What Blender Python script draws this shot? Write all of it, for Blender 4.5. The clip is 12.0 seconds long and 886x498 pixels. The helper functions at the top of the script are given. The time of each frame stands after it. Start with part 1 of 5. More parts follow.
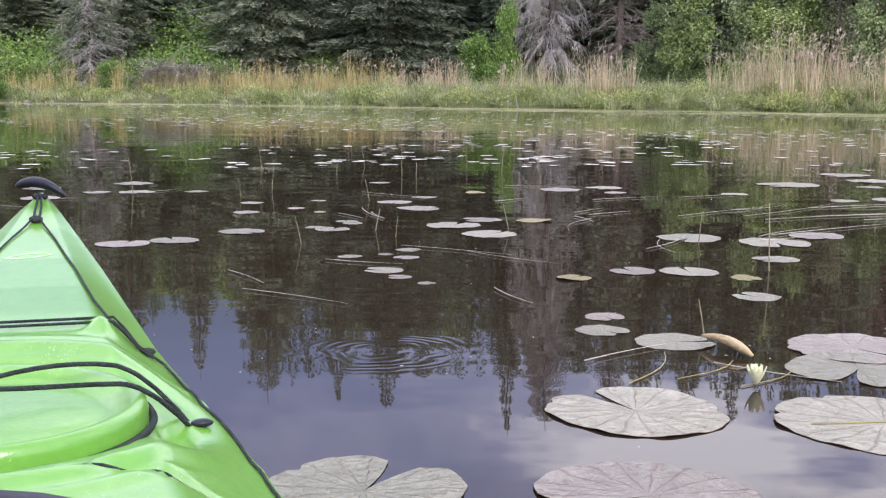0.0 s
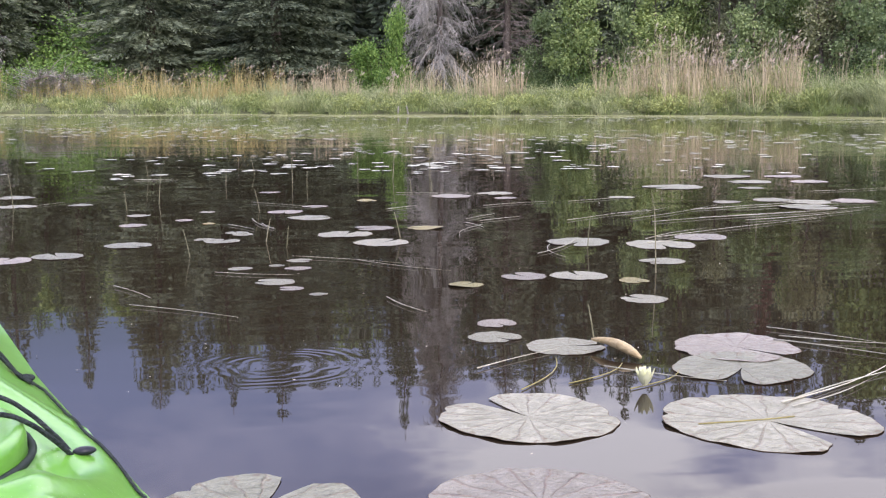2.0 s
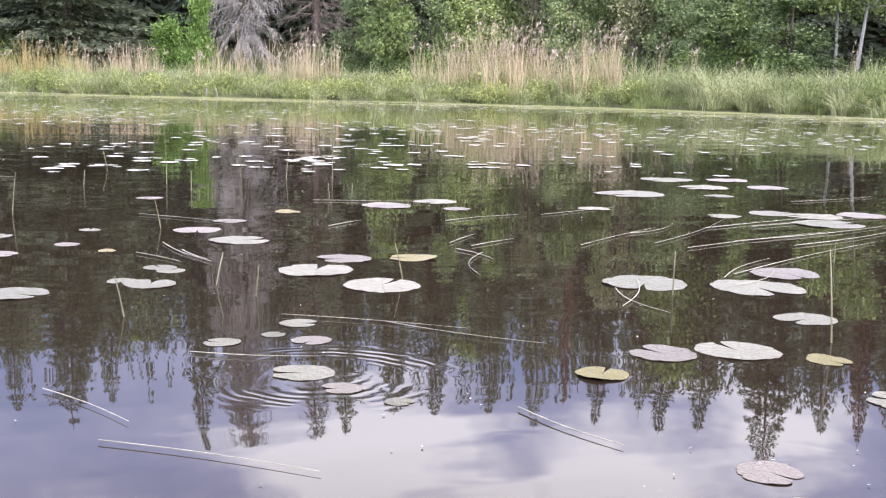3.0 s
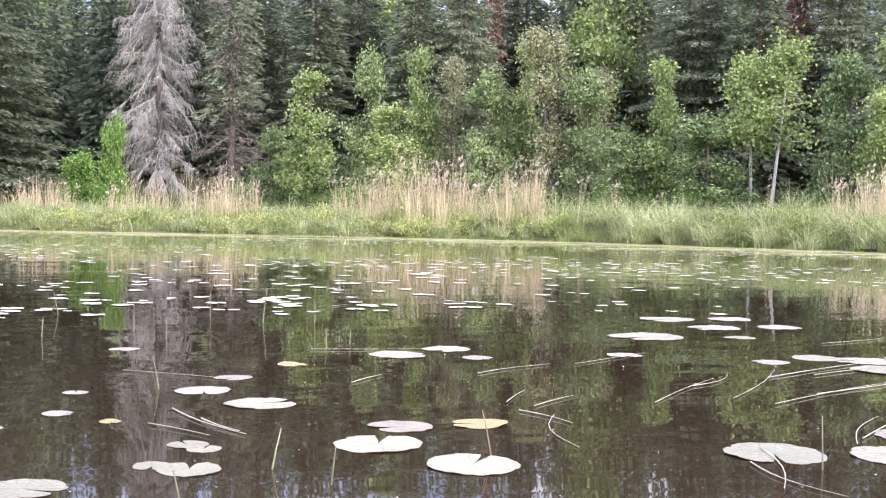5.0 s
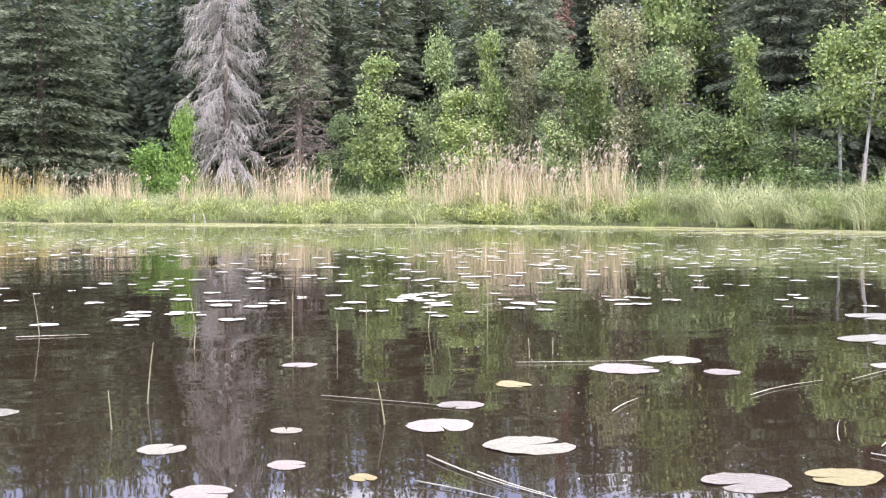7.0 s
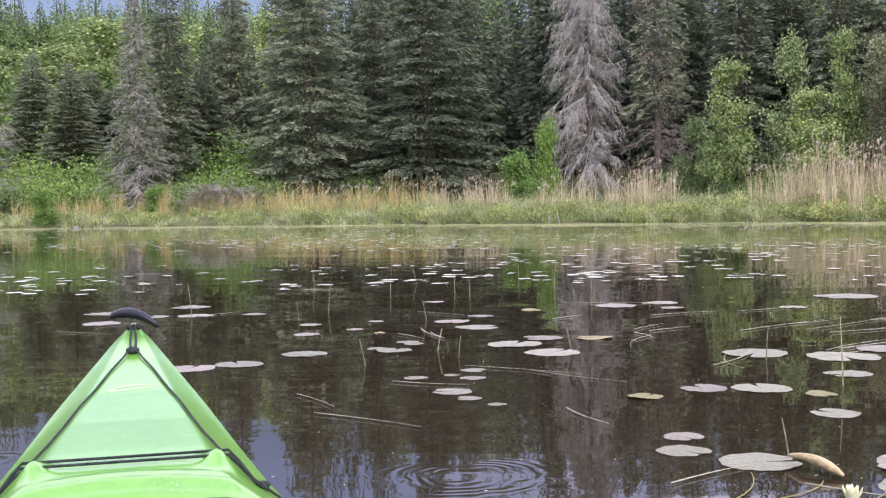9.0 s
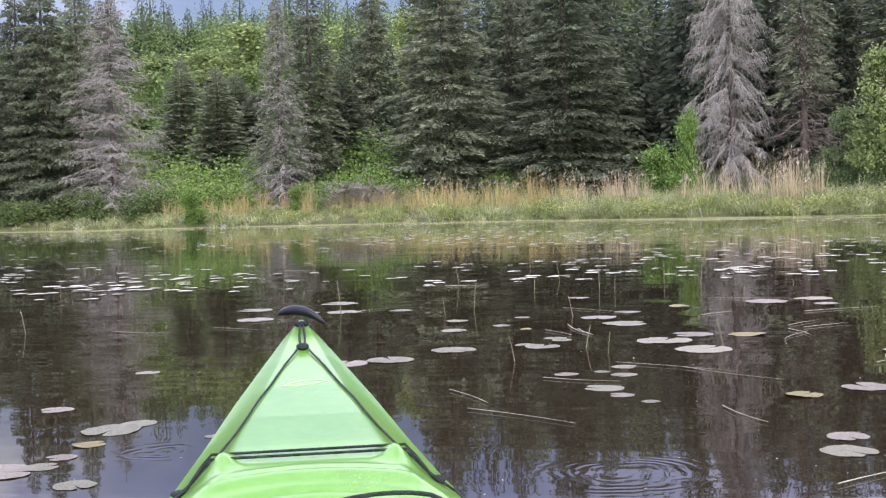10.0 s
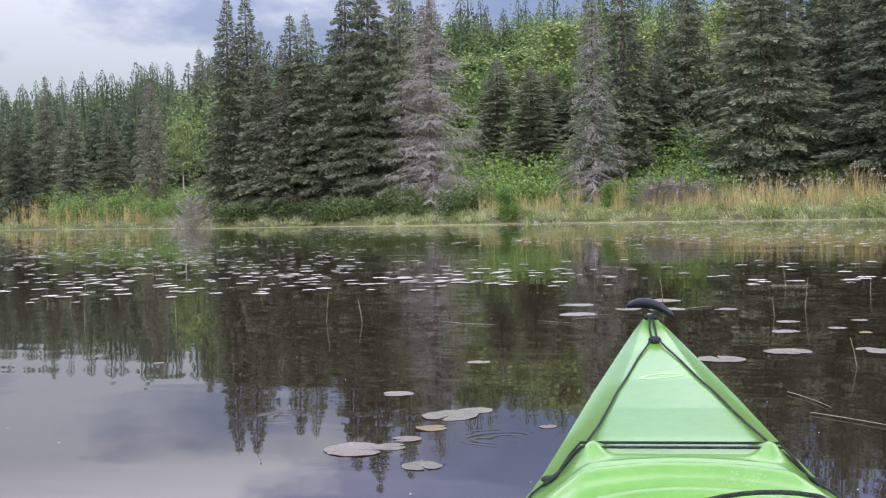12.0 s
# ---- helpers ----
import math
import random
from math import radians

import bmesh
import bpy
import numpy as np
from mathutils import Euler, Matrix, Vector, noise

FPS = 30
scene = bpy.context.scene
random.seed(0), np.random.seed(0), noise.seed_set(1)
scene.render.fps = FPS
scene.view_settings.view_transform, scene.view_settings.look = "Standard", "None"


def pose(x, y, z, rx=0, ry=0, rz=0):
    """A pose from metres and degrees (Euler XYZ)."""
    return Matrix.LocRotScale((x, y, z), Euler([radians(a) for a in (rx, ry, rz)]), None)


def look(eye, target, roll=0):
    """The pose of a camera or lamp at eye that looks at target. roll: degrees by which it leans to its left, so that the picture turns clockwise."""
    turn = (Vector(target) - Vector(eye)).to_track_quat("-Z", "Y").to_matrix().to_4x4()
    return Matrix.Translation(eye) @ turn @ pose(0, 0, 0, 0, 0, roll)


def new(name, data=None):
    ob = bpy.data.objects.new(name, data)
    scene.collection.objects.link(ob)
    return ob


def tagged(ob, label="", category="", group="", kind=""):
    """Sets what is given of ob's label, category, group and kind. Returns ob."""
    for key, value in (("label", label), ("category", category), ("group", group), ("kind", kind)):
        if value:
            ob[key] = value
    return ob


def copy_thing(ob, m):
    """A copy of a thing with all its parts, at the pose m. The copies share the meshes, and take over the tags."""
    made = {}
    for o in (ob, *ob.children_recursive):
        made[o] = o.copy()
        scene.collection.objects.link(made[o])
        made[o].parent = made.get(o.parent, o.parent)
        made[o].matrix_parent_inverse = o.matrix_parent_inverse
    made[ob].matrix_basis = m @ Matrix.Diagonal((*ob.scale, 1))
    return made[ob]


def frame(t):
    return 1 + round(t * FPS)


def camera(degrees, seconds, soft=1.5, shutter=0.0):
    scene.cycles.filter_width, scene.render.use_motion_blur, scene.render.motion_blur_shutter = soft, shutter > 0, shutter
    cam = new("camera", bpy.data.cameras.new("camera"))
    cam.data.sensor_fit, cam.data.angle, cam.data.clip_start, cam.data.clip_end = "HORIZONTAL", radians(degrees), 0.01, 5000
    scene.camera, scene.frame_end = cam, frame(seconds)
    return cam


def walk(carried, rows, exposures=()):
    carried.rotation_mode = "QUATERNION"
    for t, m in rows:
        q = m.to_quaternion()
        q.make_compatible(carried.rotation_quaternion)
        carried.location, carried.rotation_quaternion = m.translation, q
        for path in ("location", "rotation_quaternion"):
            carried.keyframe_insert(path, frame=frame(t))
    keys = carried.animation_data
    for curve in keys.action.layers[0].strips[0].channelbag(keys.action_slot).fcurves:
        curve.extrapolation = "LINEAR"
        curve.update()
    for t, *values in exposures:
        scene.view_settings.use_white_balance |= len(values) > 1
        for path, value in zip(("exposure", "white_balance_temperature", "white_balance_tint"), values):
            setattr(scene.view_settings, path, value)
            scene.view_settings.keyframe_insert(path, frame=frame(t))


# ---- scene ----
# ---- camera: seconds, x, y, z, yaw, pitch, roll ----
PATH = [
    (0.0, 0.095, 0.031, 0.610, -0.10, -7.92, 0.32),
    (0.5, 0.089, 0.022, 0.614, 0.41, -6.19, -0.36),
    (1.0, 0.088, 0.008, 0.611, 1.67, -6.04, -0.79),
    (1.5, 0.096, 0.013, 0.607, 1.25, -6.72, -1.06),
    (1.8, 0.111, 0.005, 0.614, -2.47, -7.30, -0.70),
    (2.0, 0.103, 0.036, 0.619, -5.44, -7.62, -0.32),
    (2.2, 0.025, 0.230, 0.620, -8.27, -7.76, 0.19),
    (2.5, -0.177, 0.744, 0.620, -12.17, -7.88, 0.92),
    (3.0, -0.471, 1.514, 0.619, -15.98, -8.29, 1.14),
    (3.2, -0.553, 1.730, 0.620, -17.38, -8.39, 1.08),
    (4.8, -0.727, 2.097, 0.618, -20.41, -1.88, 0.94),
    (5.0, -0.780, 2.236, 0.618, -20.55, -1.59, 0.96),
    (5.5, -0.916, 2.608, 0.619, -20.77, -1.82, 0.75),
    (6.0, -1.053, 2.966, 0.620, -20.98, -2.23, 0.47),
    (6.5, -1.179, 3.357, 0.620, -20.96, -2.35, 0.11),
    (6.7, -1.215, 3.470, 0.621, -20.55, -2.36, 0.13),
    (7.1, -1.050, 3.020, 0.622, -16.60, -2.28, -0.01),
    (7.5, -0.590, 1.740, 0.622, -12.07, -2.19, -0.17),
    (7.9, -0.128, 0.445, 0.623, -7.84, -2.10, -0.32),
    (8.3, 0.030, 0.015, 0.624, -4.12, -2.02, -0.46),
    (8.5, 0.024, 0.013, 0.626, -2.04, -2.07, -0.43),
    (9.0, 0.007, 0.022, 0.626, 1.92, -2.11, -0.93),
    (9.5, -0.012, 0.015, 0.626, 5.16, -2.12, -1.27),
    (10.0, -0.034, 0.001, 0.631, 8.80, -2.17, -1.63),
    (10.5, -0.061, -0.011, 0.629, 14.39, -1.99, -1.52),
    (11.0, -0.080, -0.013, 0.629, 17.58, -1.93, -1.44),
    (11.5, -0.097, -0.012, 0.626, 20.98, -1.89, -1.23),
    (12.0, -0.111, -0.012, 0.623, 24.18, -1.92, -1.37),
]
cam = camera(42.24, 12.0, soft=1.25)
walk(cam, [(t, pose(x, y, z, 90 + p, 0, yw) @ pose(0, 0, 0, 0, 0, rl)) for t, x, y, z, yw, p, rl in PATH],
     exposures=[(0.0, -0.33, 6350, 16), (2.0, -0.26, 6350, 16), (3.2, 0.36, 6400, 16), (4.8, 0.57, 6500, 15), (6.7, 0.60, 6500, 15), (8.5, -0.01, 6500, 16), (9.0, -0.16, 6480, 16), (10.0, -0.21, 6450, 16), (12.0, -0.46, 6350, 16)])

# ---- world and sun ----
SUN_EL, SUN_AZ = 36.0, 158.0   # degrees; azimuth clockwise from +y
world = bpy.data.worlds.new("sky")
scene.world = world
world.use_nodes = True
wn, wl = world.node_tree.nodes, world.node_tree.links
wn.clear()
sky = wn.new("ShaderNodeTexSky")
sky.sky_type, sky.sun_disc = "NISHITA", False
sky.sun_elevation, sky.sun_rotation = radians(SUN_EL), radians(SUN_AZ)
coord = wn.new("ShaderNodeTexCoord")
sq = wn.new("ShaderNodeMapping")
sq.inputs["Scale"].default_value = (1.0, 1.0, 2.6)
sq.inputs["Location"].default_value = (-2.8, -0.6, 0.0)
cl = wn.new("ShaderNodeTexNoise")
cl.inputs["Scale"].default_value, cl.inputs["Detail"].default_value, cl.inputs["Roughness"].default_value = 2.1, 7, 0.56
ramp = wn.new("ShaderNodeValToRGB")
ramp.color_ramp.elements[0].position, ramp.color_ramp.elements[0].color = 0.43, (0.30, 0.345, 0.61, 1)
ramp.color_ramp.elements[1].position, ramp.color_ramp.elements[1].color = 0.59, (1.42, 1.38, 1.43, 1)
e = ramp.color_ramp.elements.new(0.52)
e.color = (0.545, 0.56, 0.81, 1)
up = wn.new("ShaderNodeBackground")
up.inputs["Strength"].default_value = 0.06
cloud = wn.new("ShaderNodeBackground")
cloud.inputs["Strength"].default_value = 0.72
xyz = wn.new("ShaderNodeSeparateXYZ")
rise = wn.new("ShaderNodeValToRGB")      # an overcast sky brightens from the horizon towards the zenith
for k, (at, v) in enumerate(((0.10, 0.13), (0.195, 0.27), (0.24, 0.62), (0.31, 0.92), (0.48, 1.08))):
    el = rise.color_ramp.elements[k] if k < 2 else rise.color_ramp.elements.new(at)
    el.position, el.color = at, (v, v, v, 1)
gain = wn.new("ShaderNodeMath")
gain.operation = "MULTIPLY"
gain.inputs[1].default_value = 2.6
add = wn.new("ShaderNodeAddShader")
out = wn.new("ShaderNodeOutputWorld")
for a, b in ((coord.outputs["Generated"], sq.inputs["Vector"]), (sq.outputs[0], cl.inputs["Vector"]),
             (cl.outputs["Fac"], ramp.inputs["Fac"]), (coord.outputs["Generated"], xyz.inputs[0]), (xyz.outputs["Z"], rise.inputs["Fac"]),
             (rise.outputs[0], gain.inputs[0]), (gain.outputs[0], cloud.inputs["Strength"]), (ramp.outputs[0], cloud.inputs["Color"]),
             (sky.outputs[0], up.inputs["Color"]), (up.outputs[0], add.inputs[0]), (cloud.outputs[0], add.inputs[1]),
             (add.outputs[0], out.inputs["Surface"])):
    wl.new(a, b)
sun = new("sun", bpy.data.lights.new("sun", "SUN"))
sun.data.energy, sun.data.angle, sun.data.color = 3.0, radians(14), (1.0, 0.96, 0.9)
sa, se = radians(SUN_AZ), radians(SUN_EL)
sd = Vector((math.sin(sa) * math.cos(se), math.cos(sa) * math.cos(se), math.sin(se)))
sun.matrix_world = look(sd * 50, (0, 0, 0))


# ---- materials ----
def mat(name, c1, c2, scale=4.0, rough=0.8, bump=0.0, bump_scale=40.0, rnd=0.0, island=0.0, spec=0.3, trans=0.0):
    """Two colours mixed by two scales of noise, with bump; rnd: spread of brightness between objects, island: between pieces."""
    m = bpy.data.materials.new(name)
    m.use_nodes = True
    n, l = m.node_tree.nodes, m.node_tree.links
    b = n["Principled BSDF"]
    tc = n.new("ShaderNodeTexCoord")
    n1, n2 = n.new("ShaderNodeTexNoise"), n.new("ShaderNodeTexNoise")
    n1.inputs["Scale"].default_value, n1.inputs["Detail"].default_value = scale, 4
    n2.inputs["Scale"].default_value, n2.inputs["Detail"].default_value = scale * 7.3, 3
    mx = n.new("ShaderNodeMath")
    mx.operation = "MULTIPLY_ADD"
    mx.inputs[1].default_value = 0.45
    sc = n.new("ShaderNodeMath")
    sc.operation = "MULTIPLY"
    sc.inputs[1].default_value = 0.6
    l.new(tc.outputs["Object"], n1.inputs["Vector"])
    l.new(tc.outputs["Object"], n2.inputs["Vector"])
    l.new(n2.outputs["Fac"], mx.inputs[0])
    l.new(n1.outputs["Fac"], sc.inputs[0])
    l.new(sc.outputs[0], mx.inputs[2])
    rp = n.new("ShaderNodeValToRGB")
    rp.color_ramp.elements[0].position, rp.color_ramp.elements[0].color = 0.36, (*c1, 1)
    rp.color_ramp.elements[1].position, rp.color_ramp.elements[1].color = 0.68, (*c2, 1)
    l.new(mx.outputs[0], rp.inputs["Fac"])
    last = rp.outputs[0]
    for amount, node, sock in ((rnd, "ShaderNodeObjectInfo", "Random"), (island, "ShaderNodeNewGeometry", "Random Per Island")):
        if amount:
            src = n.new(node)
            mr = n.new("ShaderNodeMapRange")
            mr.inputs["To Min"].default_value, mr.inputs["To Max"].default_value = 1 - amount, 1 + amount
            hs = n.new("ShaderNodeHueSaturation")
            l.new(src.outputs[sock], mr.inputs["Value"])
            l.new(mr.outputs[0], hs.inputs["Value"])
            hm = n.new("ShaderNodeMapRange")
            hm.inputs["To Min"].default_value, hm.inputs["To Max"].default_value = 0.5 + amount * 0.05, 0.5 - amount * 0.05
            l.new(src.outputs[sock], hm.inputs["Value"])
            l.new(hm.outputs[0], hs.inputs["Hue"])
            l.new(last, hs.inputs["Color"])
            last = hs.outputs[0]
    l.new(last, b.inputs["Base Color"])
    b.inputs["Roughness"].default_value = rough
    b.inputs["Specular IOR Level"].default_value = spec
    if bump:
        bn = n.new("ShaderNodeTexNoise")
        bn.inputs["Scale"].default_value, bn.inputs["Detail"].default_value = bump_scale, 4
        bp = n.new("ShaderNodeBump")
        bp.inputs["Strength"].default_value, bp.inputs["Distance"].default_value = bump, 0.02
        l.new(tc.outputs["Object"], bn.inputs["Vector"])
        l.new(bn.outputs["Fac"], bp.inputs["Height"])
        l.new(bp.outputs[0], b.inputs["Normal"])
    if trans:
        tr = n.new("ShaderNodeBsdfTranslucent")
        ms = n.new("ShaderNodeMixShader")
        ms.inputs[0].default_value = trans
        l.new(last, tr.inputs["Color"])
        l.new(b.outputs[0], ms.inputs[1])
        l.new(tr.outputs[0], ms.inputs[2])
        l.new(ms.outputs[0], n["Material Output"].inputs["Surface"])
    return m


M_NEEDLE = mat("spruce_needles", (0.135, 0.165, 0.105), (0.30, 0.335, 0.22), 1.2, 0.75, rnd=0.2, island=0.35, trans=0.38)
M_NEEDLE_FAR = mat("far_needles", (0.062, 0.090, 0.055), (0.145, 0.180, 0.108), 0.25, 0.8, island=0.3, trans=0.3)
# wood behind the bank: haze and shade are mixed into the needle colour
M_NEEDLE_MID = mat("hazy_shaded_needles", (0.105, 0.132, 0.092), (0.215, 0.248, 0.168), 0.25, 0.8, island=0.3, trans=0.3)
M_RED = mat("dying_needles", (0.19, 0.12, 0.092), (0.35, 0.245, 0.195), 1.2, 0.85, island=0.3)
M_BARK = mat("bark", (0.10, 0.08, 0.065), (0.22, 0.18, 0.155), 3, 0.9, bump=0.6)
M_DEAD = mat("dead_twigs", (0.265, 0.248, 0.225), (0.50, 0.472, 0.435), 2.5, 0.9, island=0.3)
M_DEAD_DK = mat("dead_twigs_brown", (0.19, 0.155, 0.135), (0.35, 0.30, 0.265), 2.5, 0.9, island=0.3)
M_BIRCH = mat("birch_bark", (0.35, 0.33, 0.30), (0.62, 0.60, 0.55), 3, 0.8, bump=0.4)
M_LEAF = mat("broad_leaves", (0.16, 0.225, 0.095), (0.325, 0.405, 0.185), 1.5, 0.6, rnd=0.25, island=0.4, trans=0.3)
M_LEAF_Y = mat("yellow_green_leaves", (0.20, 0.275, 0.095), (0.385, 0.465, 0.185), 1.5, 0.6, rnd=0.15, island=0.4, trans=0.3)
M_LEAF_B = mat("bush_leaves", (0.13, 0.23, 0.055), (0.27, 0.41, 0.11), 1.5, 0.6, rnd=0.25, island=0.35, trans=0.3)
M_LEAF_P = mat("pale_leaves", (0.22, 0.235, 0.12), (0.39, 0.395, 0.225), 1.5, 0.65, rnd=0.12, island=0.3, trans=0.2)
M_LEAF_D = mat("dark_leaves", (0.07, 0.115, 0.035), (0.15, 0.215, 0.07), 1.5, 0.65, rnd=0.2, island=0.3, trans=0.15)
M_LEAF_HILL = mat("hillside_leaves", (0.10, 0.165, 0.05), (0.24, 0.335, 0.11), 0.35, 0.65, island=0.3, trans=0.25)
M_REED = mat("dry_reed", (0.44, 0.35, 0.215), (0.68, 0.57, 0.40), 0.8, 0.8, island=0.25, trans=0.15)
M_REED_GOLD = mat("golden_reed", (0.40, 0.32, 0.13), (0.62, 0.51, 0.25), 0.8, 0.8, island=0.25, trans=0.15)
M_REED_G = mat("green_reed", (0.24, 0.27, 0.10), (0.44, 0.45, 0.21), 0.8, 0.75, island=0.3, trans=0.15)
M_PLUME = mat("reed_plume", (0.40, 0.325, 0.25), (0.62, 0.53, 0.44), 3, 0.9, island=0.25)
M_GRASS = mat("bank_grass", (0.19, 0.235, 0.095), (0.57, 0.59, 0.33), 0.9, 0.75, island=0.42, trans=0.15)
M_HERB = mat("bank_herbs", (0.22, 0.27, 0.095), (0.50, 0.535, 0.215), 0.55, 0.75, island=0.35, trans=0.2)
M_SEDGE = mat("sedge", (0.15, 0.20, 0.06), (0.30, 0.36, 0.14), 0.35, 0.75, island=0.3, trans=0.15)
M_GROUND = mat("soil_and_moss", (0.06, 0.07, 0.03), (0.14, 0.14, 0.065), 0.6, 0.95, bump=0.8, bump_scale=6)
M_KAYAK = mat("green_plastic", (0.130, 0.335, 0.040), (0.160, 0.385, 0.055), 9, 0.22, bump=0.03, bump_scale=160, spec=0.5)
M_KAYAK_LID = mat("green_hatch_plastic", (0.130, 0.335, 0.040), (0.163, 0.39, 0.055), 14, 0.24, bump=0.06, bump_scale=220, spec=0.5)


def splash(m, amount, scale):
    """Dried water spots and dust specks in loose patches over a plain surface."""
    n, l = m.node_tree.nodes, m.node_tree.links
    b = n["Principled BSDF"]
    base = b.inputs["Base Color"].links[0].from_socket
    tc = n.new("ShaderNodeTexCoord")
    vo = n.new("ShaderNodeTexVoronoi")
    vo.inputs["Scale"].default_value = scale
    patch = n.new("ShaderNodeTexNoise")
    patch.inputs["Scale"].default_value, patch.inputs["Detail"].default_value = 7.0, 3
    size = n.new("ShaderNodeMapRange")
    size.inputs["From Min"].default_value, size.inputs["From Max"].default_value = 0.46, 0.66
    size.inputs["To Max"].default_value = 0.22
    dot = n.new("ShaderNodeMath")
    dot.operation = "LESS_THAN"
    dim = n.new("ShaderNodeMath")
    dim.operation = "MULTIPLY"
    dim.inputs[1].default_value = amount
    mx = n.new("ShaderNodeMix")
    mx.data_type = "RGBA"
    mx.inputs["B"].default_value = (0.62, 0.75, 0.55, 1)
    l.new(tc.outputs["Object"], vo.inputs["Vector"])
    l.new(tc.outputs["Object"], patch.inputs["Vector"])
    l.new(patch.outputs["Fac"], size.inputs["Value"])
    l.new(vo.outputs["Distance"], dot.inputs[0])
    l.new(size.outputs[0], dot.inputs[1])
    l.new(dot.outputs[0], dim.inputs[0])
    l.new(dim.outputs[0], mx.inputs["Factor"])
    l.new(base, mx.inputs["A"])
    l.new(mx.outputs["Result"], b.inputs["Base Color"])


for m in (M_KAYAK, M_KAYAK_LID):
    m.node_tree.nodes["Principled BSDF"].inputs["Coat Weight"].default_value = 0.35
    m.node_tree.nodes["Principled BSDF"].inputs["Coat Roughness"].default_value = 0.30
splash(M_KAYAK, 0.2, 200)
splash(M_KAYAK_LID, 0.16, 220)
M_EMBLEM = mat("pale_emblem", (0.40, 0.62, 0.32), (0.66, 0.77, 0.60), 60, 0.5)
M_CORD = mat("black_cord", (0.012, 0.016, 0.016), (0.05, 0.06, 0.058), 60, 0.75, bump=0.6, bump_scale=300)
M_BLACK = mat("black_plastic", (0.012, 0.013, 0.018), (0.03, 0.03, 0.04), 20, 0.38, bump=0.05)
M_DARKSEAL = mat("dark_rubber", (0.012, 0.02, 0.014), (0.03, 0.04, 0.03), 20, 0.7)


def leaf_mat(name, c1, c2, vein, rough=0.34, rnd=0.2):
    """A floating leaf of radius 1: mottled, with fine radial veins, dimples and browned specks towards the rim."""
    m = mat(name, c1, c2, 3.2, rough, rnd=rnd, spec=0.45)
    n, l = m.node_tree.nodes, m.node_tree.links
    b = n["Principled BSDF"]
    base = b.inputs["Base Color"].links[0].from_socket
    tc = n.new("ShaderNodeTexCoord")
    wob = n.new("ShaderNodeTexNoise")
    wob.inputs["Scale"].default_value, wob.inputs["Detail"].default_value = 2.5, 3
    gr = n.new("ShaderNodeTexGradient")
    gr.gradient_type = "RADIAL"
    spin = n.new("ShaderNodeMath")
    spin.operation = "MULTIPLY_ADD"
    spin.inputs[1].default_value = 0.045
    ray = n.new("ShaderNodeMath")
    ray.operation = "MULTIPLY"
    ray.inputs[1].default_value = 17.0
    pp = n.new("ShaderNodeMath")
    pp.operation = "PINGPONG"
    pp.inputs[1].default_value = 0.5
    vr = n.new("ShaderNodeMapRange")
    vr.inputs["From Min"].default_value, vr.inputs["From Max"].default_value = 0.10, 0.0
    l.new(tc.outputs["Object"], wob.inputs["Vector"])
    l.new(tc.outputs["Object"], gr.inputs["Vector"])
    l.new(wob.outputs["Fac"], spin.inputs[0])
    l.new(gr.outputs["Fac"], spin.inputs[2])
    l.new(spin.outputs[0], ray.inputs[0])
    l.new(ray.outputs[0], pp.inputs[0])
    l.new(pp.outputs[0], vr.inputs["Value"])
    mx = n.new("ShaderNodeMix")
    mx.data_type = "RGBA"
    mx.inputs["B"].default_value = (*vein, 1)
    half = n.new("ShaderNodeMath")
    half.operation = "MULTIPLY"
    half.inputs[1].default_value = 0.55
    l.new(vr.outputs[0], half.inputs[0])
    l.new(half.outputs[0], mx.inputs["Factor"])
    l.new(base, mx.inputs["A"])
    spot = n.new("ShaderNodeTexNoise")
    spot.inputs["Scale"].default_value, spot.inputs["Detail"].default_value = 11, 4
    ds = n.new("ShaderNodeVectorMath")
    ds.operation = "LENGTH"
    rim = n.new("ShaderNodeMath")
    rim.operation = "MULTIPLY_ADD"
    rim.inputs[1].default_value = 0.16
    sr = n.new("ShaderNodeMapRange")
    sr.inputs["From Min"].default_value, sr.inputs["From Max"].default_value = 0.75, 0.80
    sr.inputs["To Max"].default_value = 0.75
    m2 = n.new("ShaderNodeMix")
    m2.data_type = "RGBA"
    m2.inputs["B"].default_value = (0.14, 0.09, 0.045, 1)
    l.new(tc.outputs["Object"], spot.inputs["Vector"])
    l.new(tc.outputs["Object"], ds.inputs[0])
    l.new(ds.outputs["Value"], rim.inputs[0])
    l.new(spot.outputs["Fac"], rim.inputs[2])
    l.new(rim.outputs[0], sr.inputs["Value"])
    l.new(sr.outputs[0], m2.inputs["Factor"])
    l.new(mx.outputs["Result"], m2.inputs["A"])
    l.new(m2.outputs["Result"], b.inputs["Base Color"])
    dimple = n.new("ShaderNodeTexNoise")
    dimple.inputs["Scale"].default_value, dimple.inputs["Detail"].default_value = 7, 5
    l.new(tc.outputs["Object"], dimple.inputs["Vector"])
    b1, b2 = n.new("ShaderNodeBump"), n.new("ShaderNodeBump")
    b1.inputs["Strength"].default_value, b1.inputs["Distance"].default_value = 0.8, 0.012
    b2.inputs["Strength"].default_value, b2.inputs["Distance"].default_value = 0.6, 0.003
    l.new(dimple.outputs["Fac"], b1.inputs["Height"])
    l.new(vr.outputs[0], b2.inputs["Height"])
    l.new(b1.outputs[0], b2.inputs["Normal"])
    l.new(b2.outputs[0], b.inputs["Normal"])
    return m


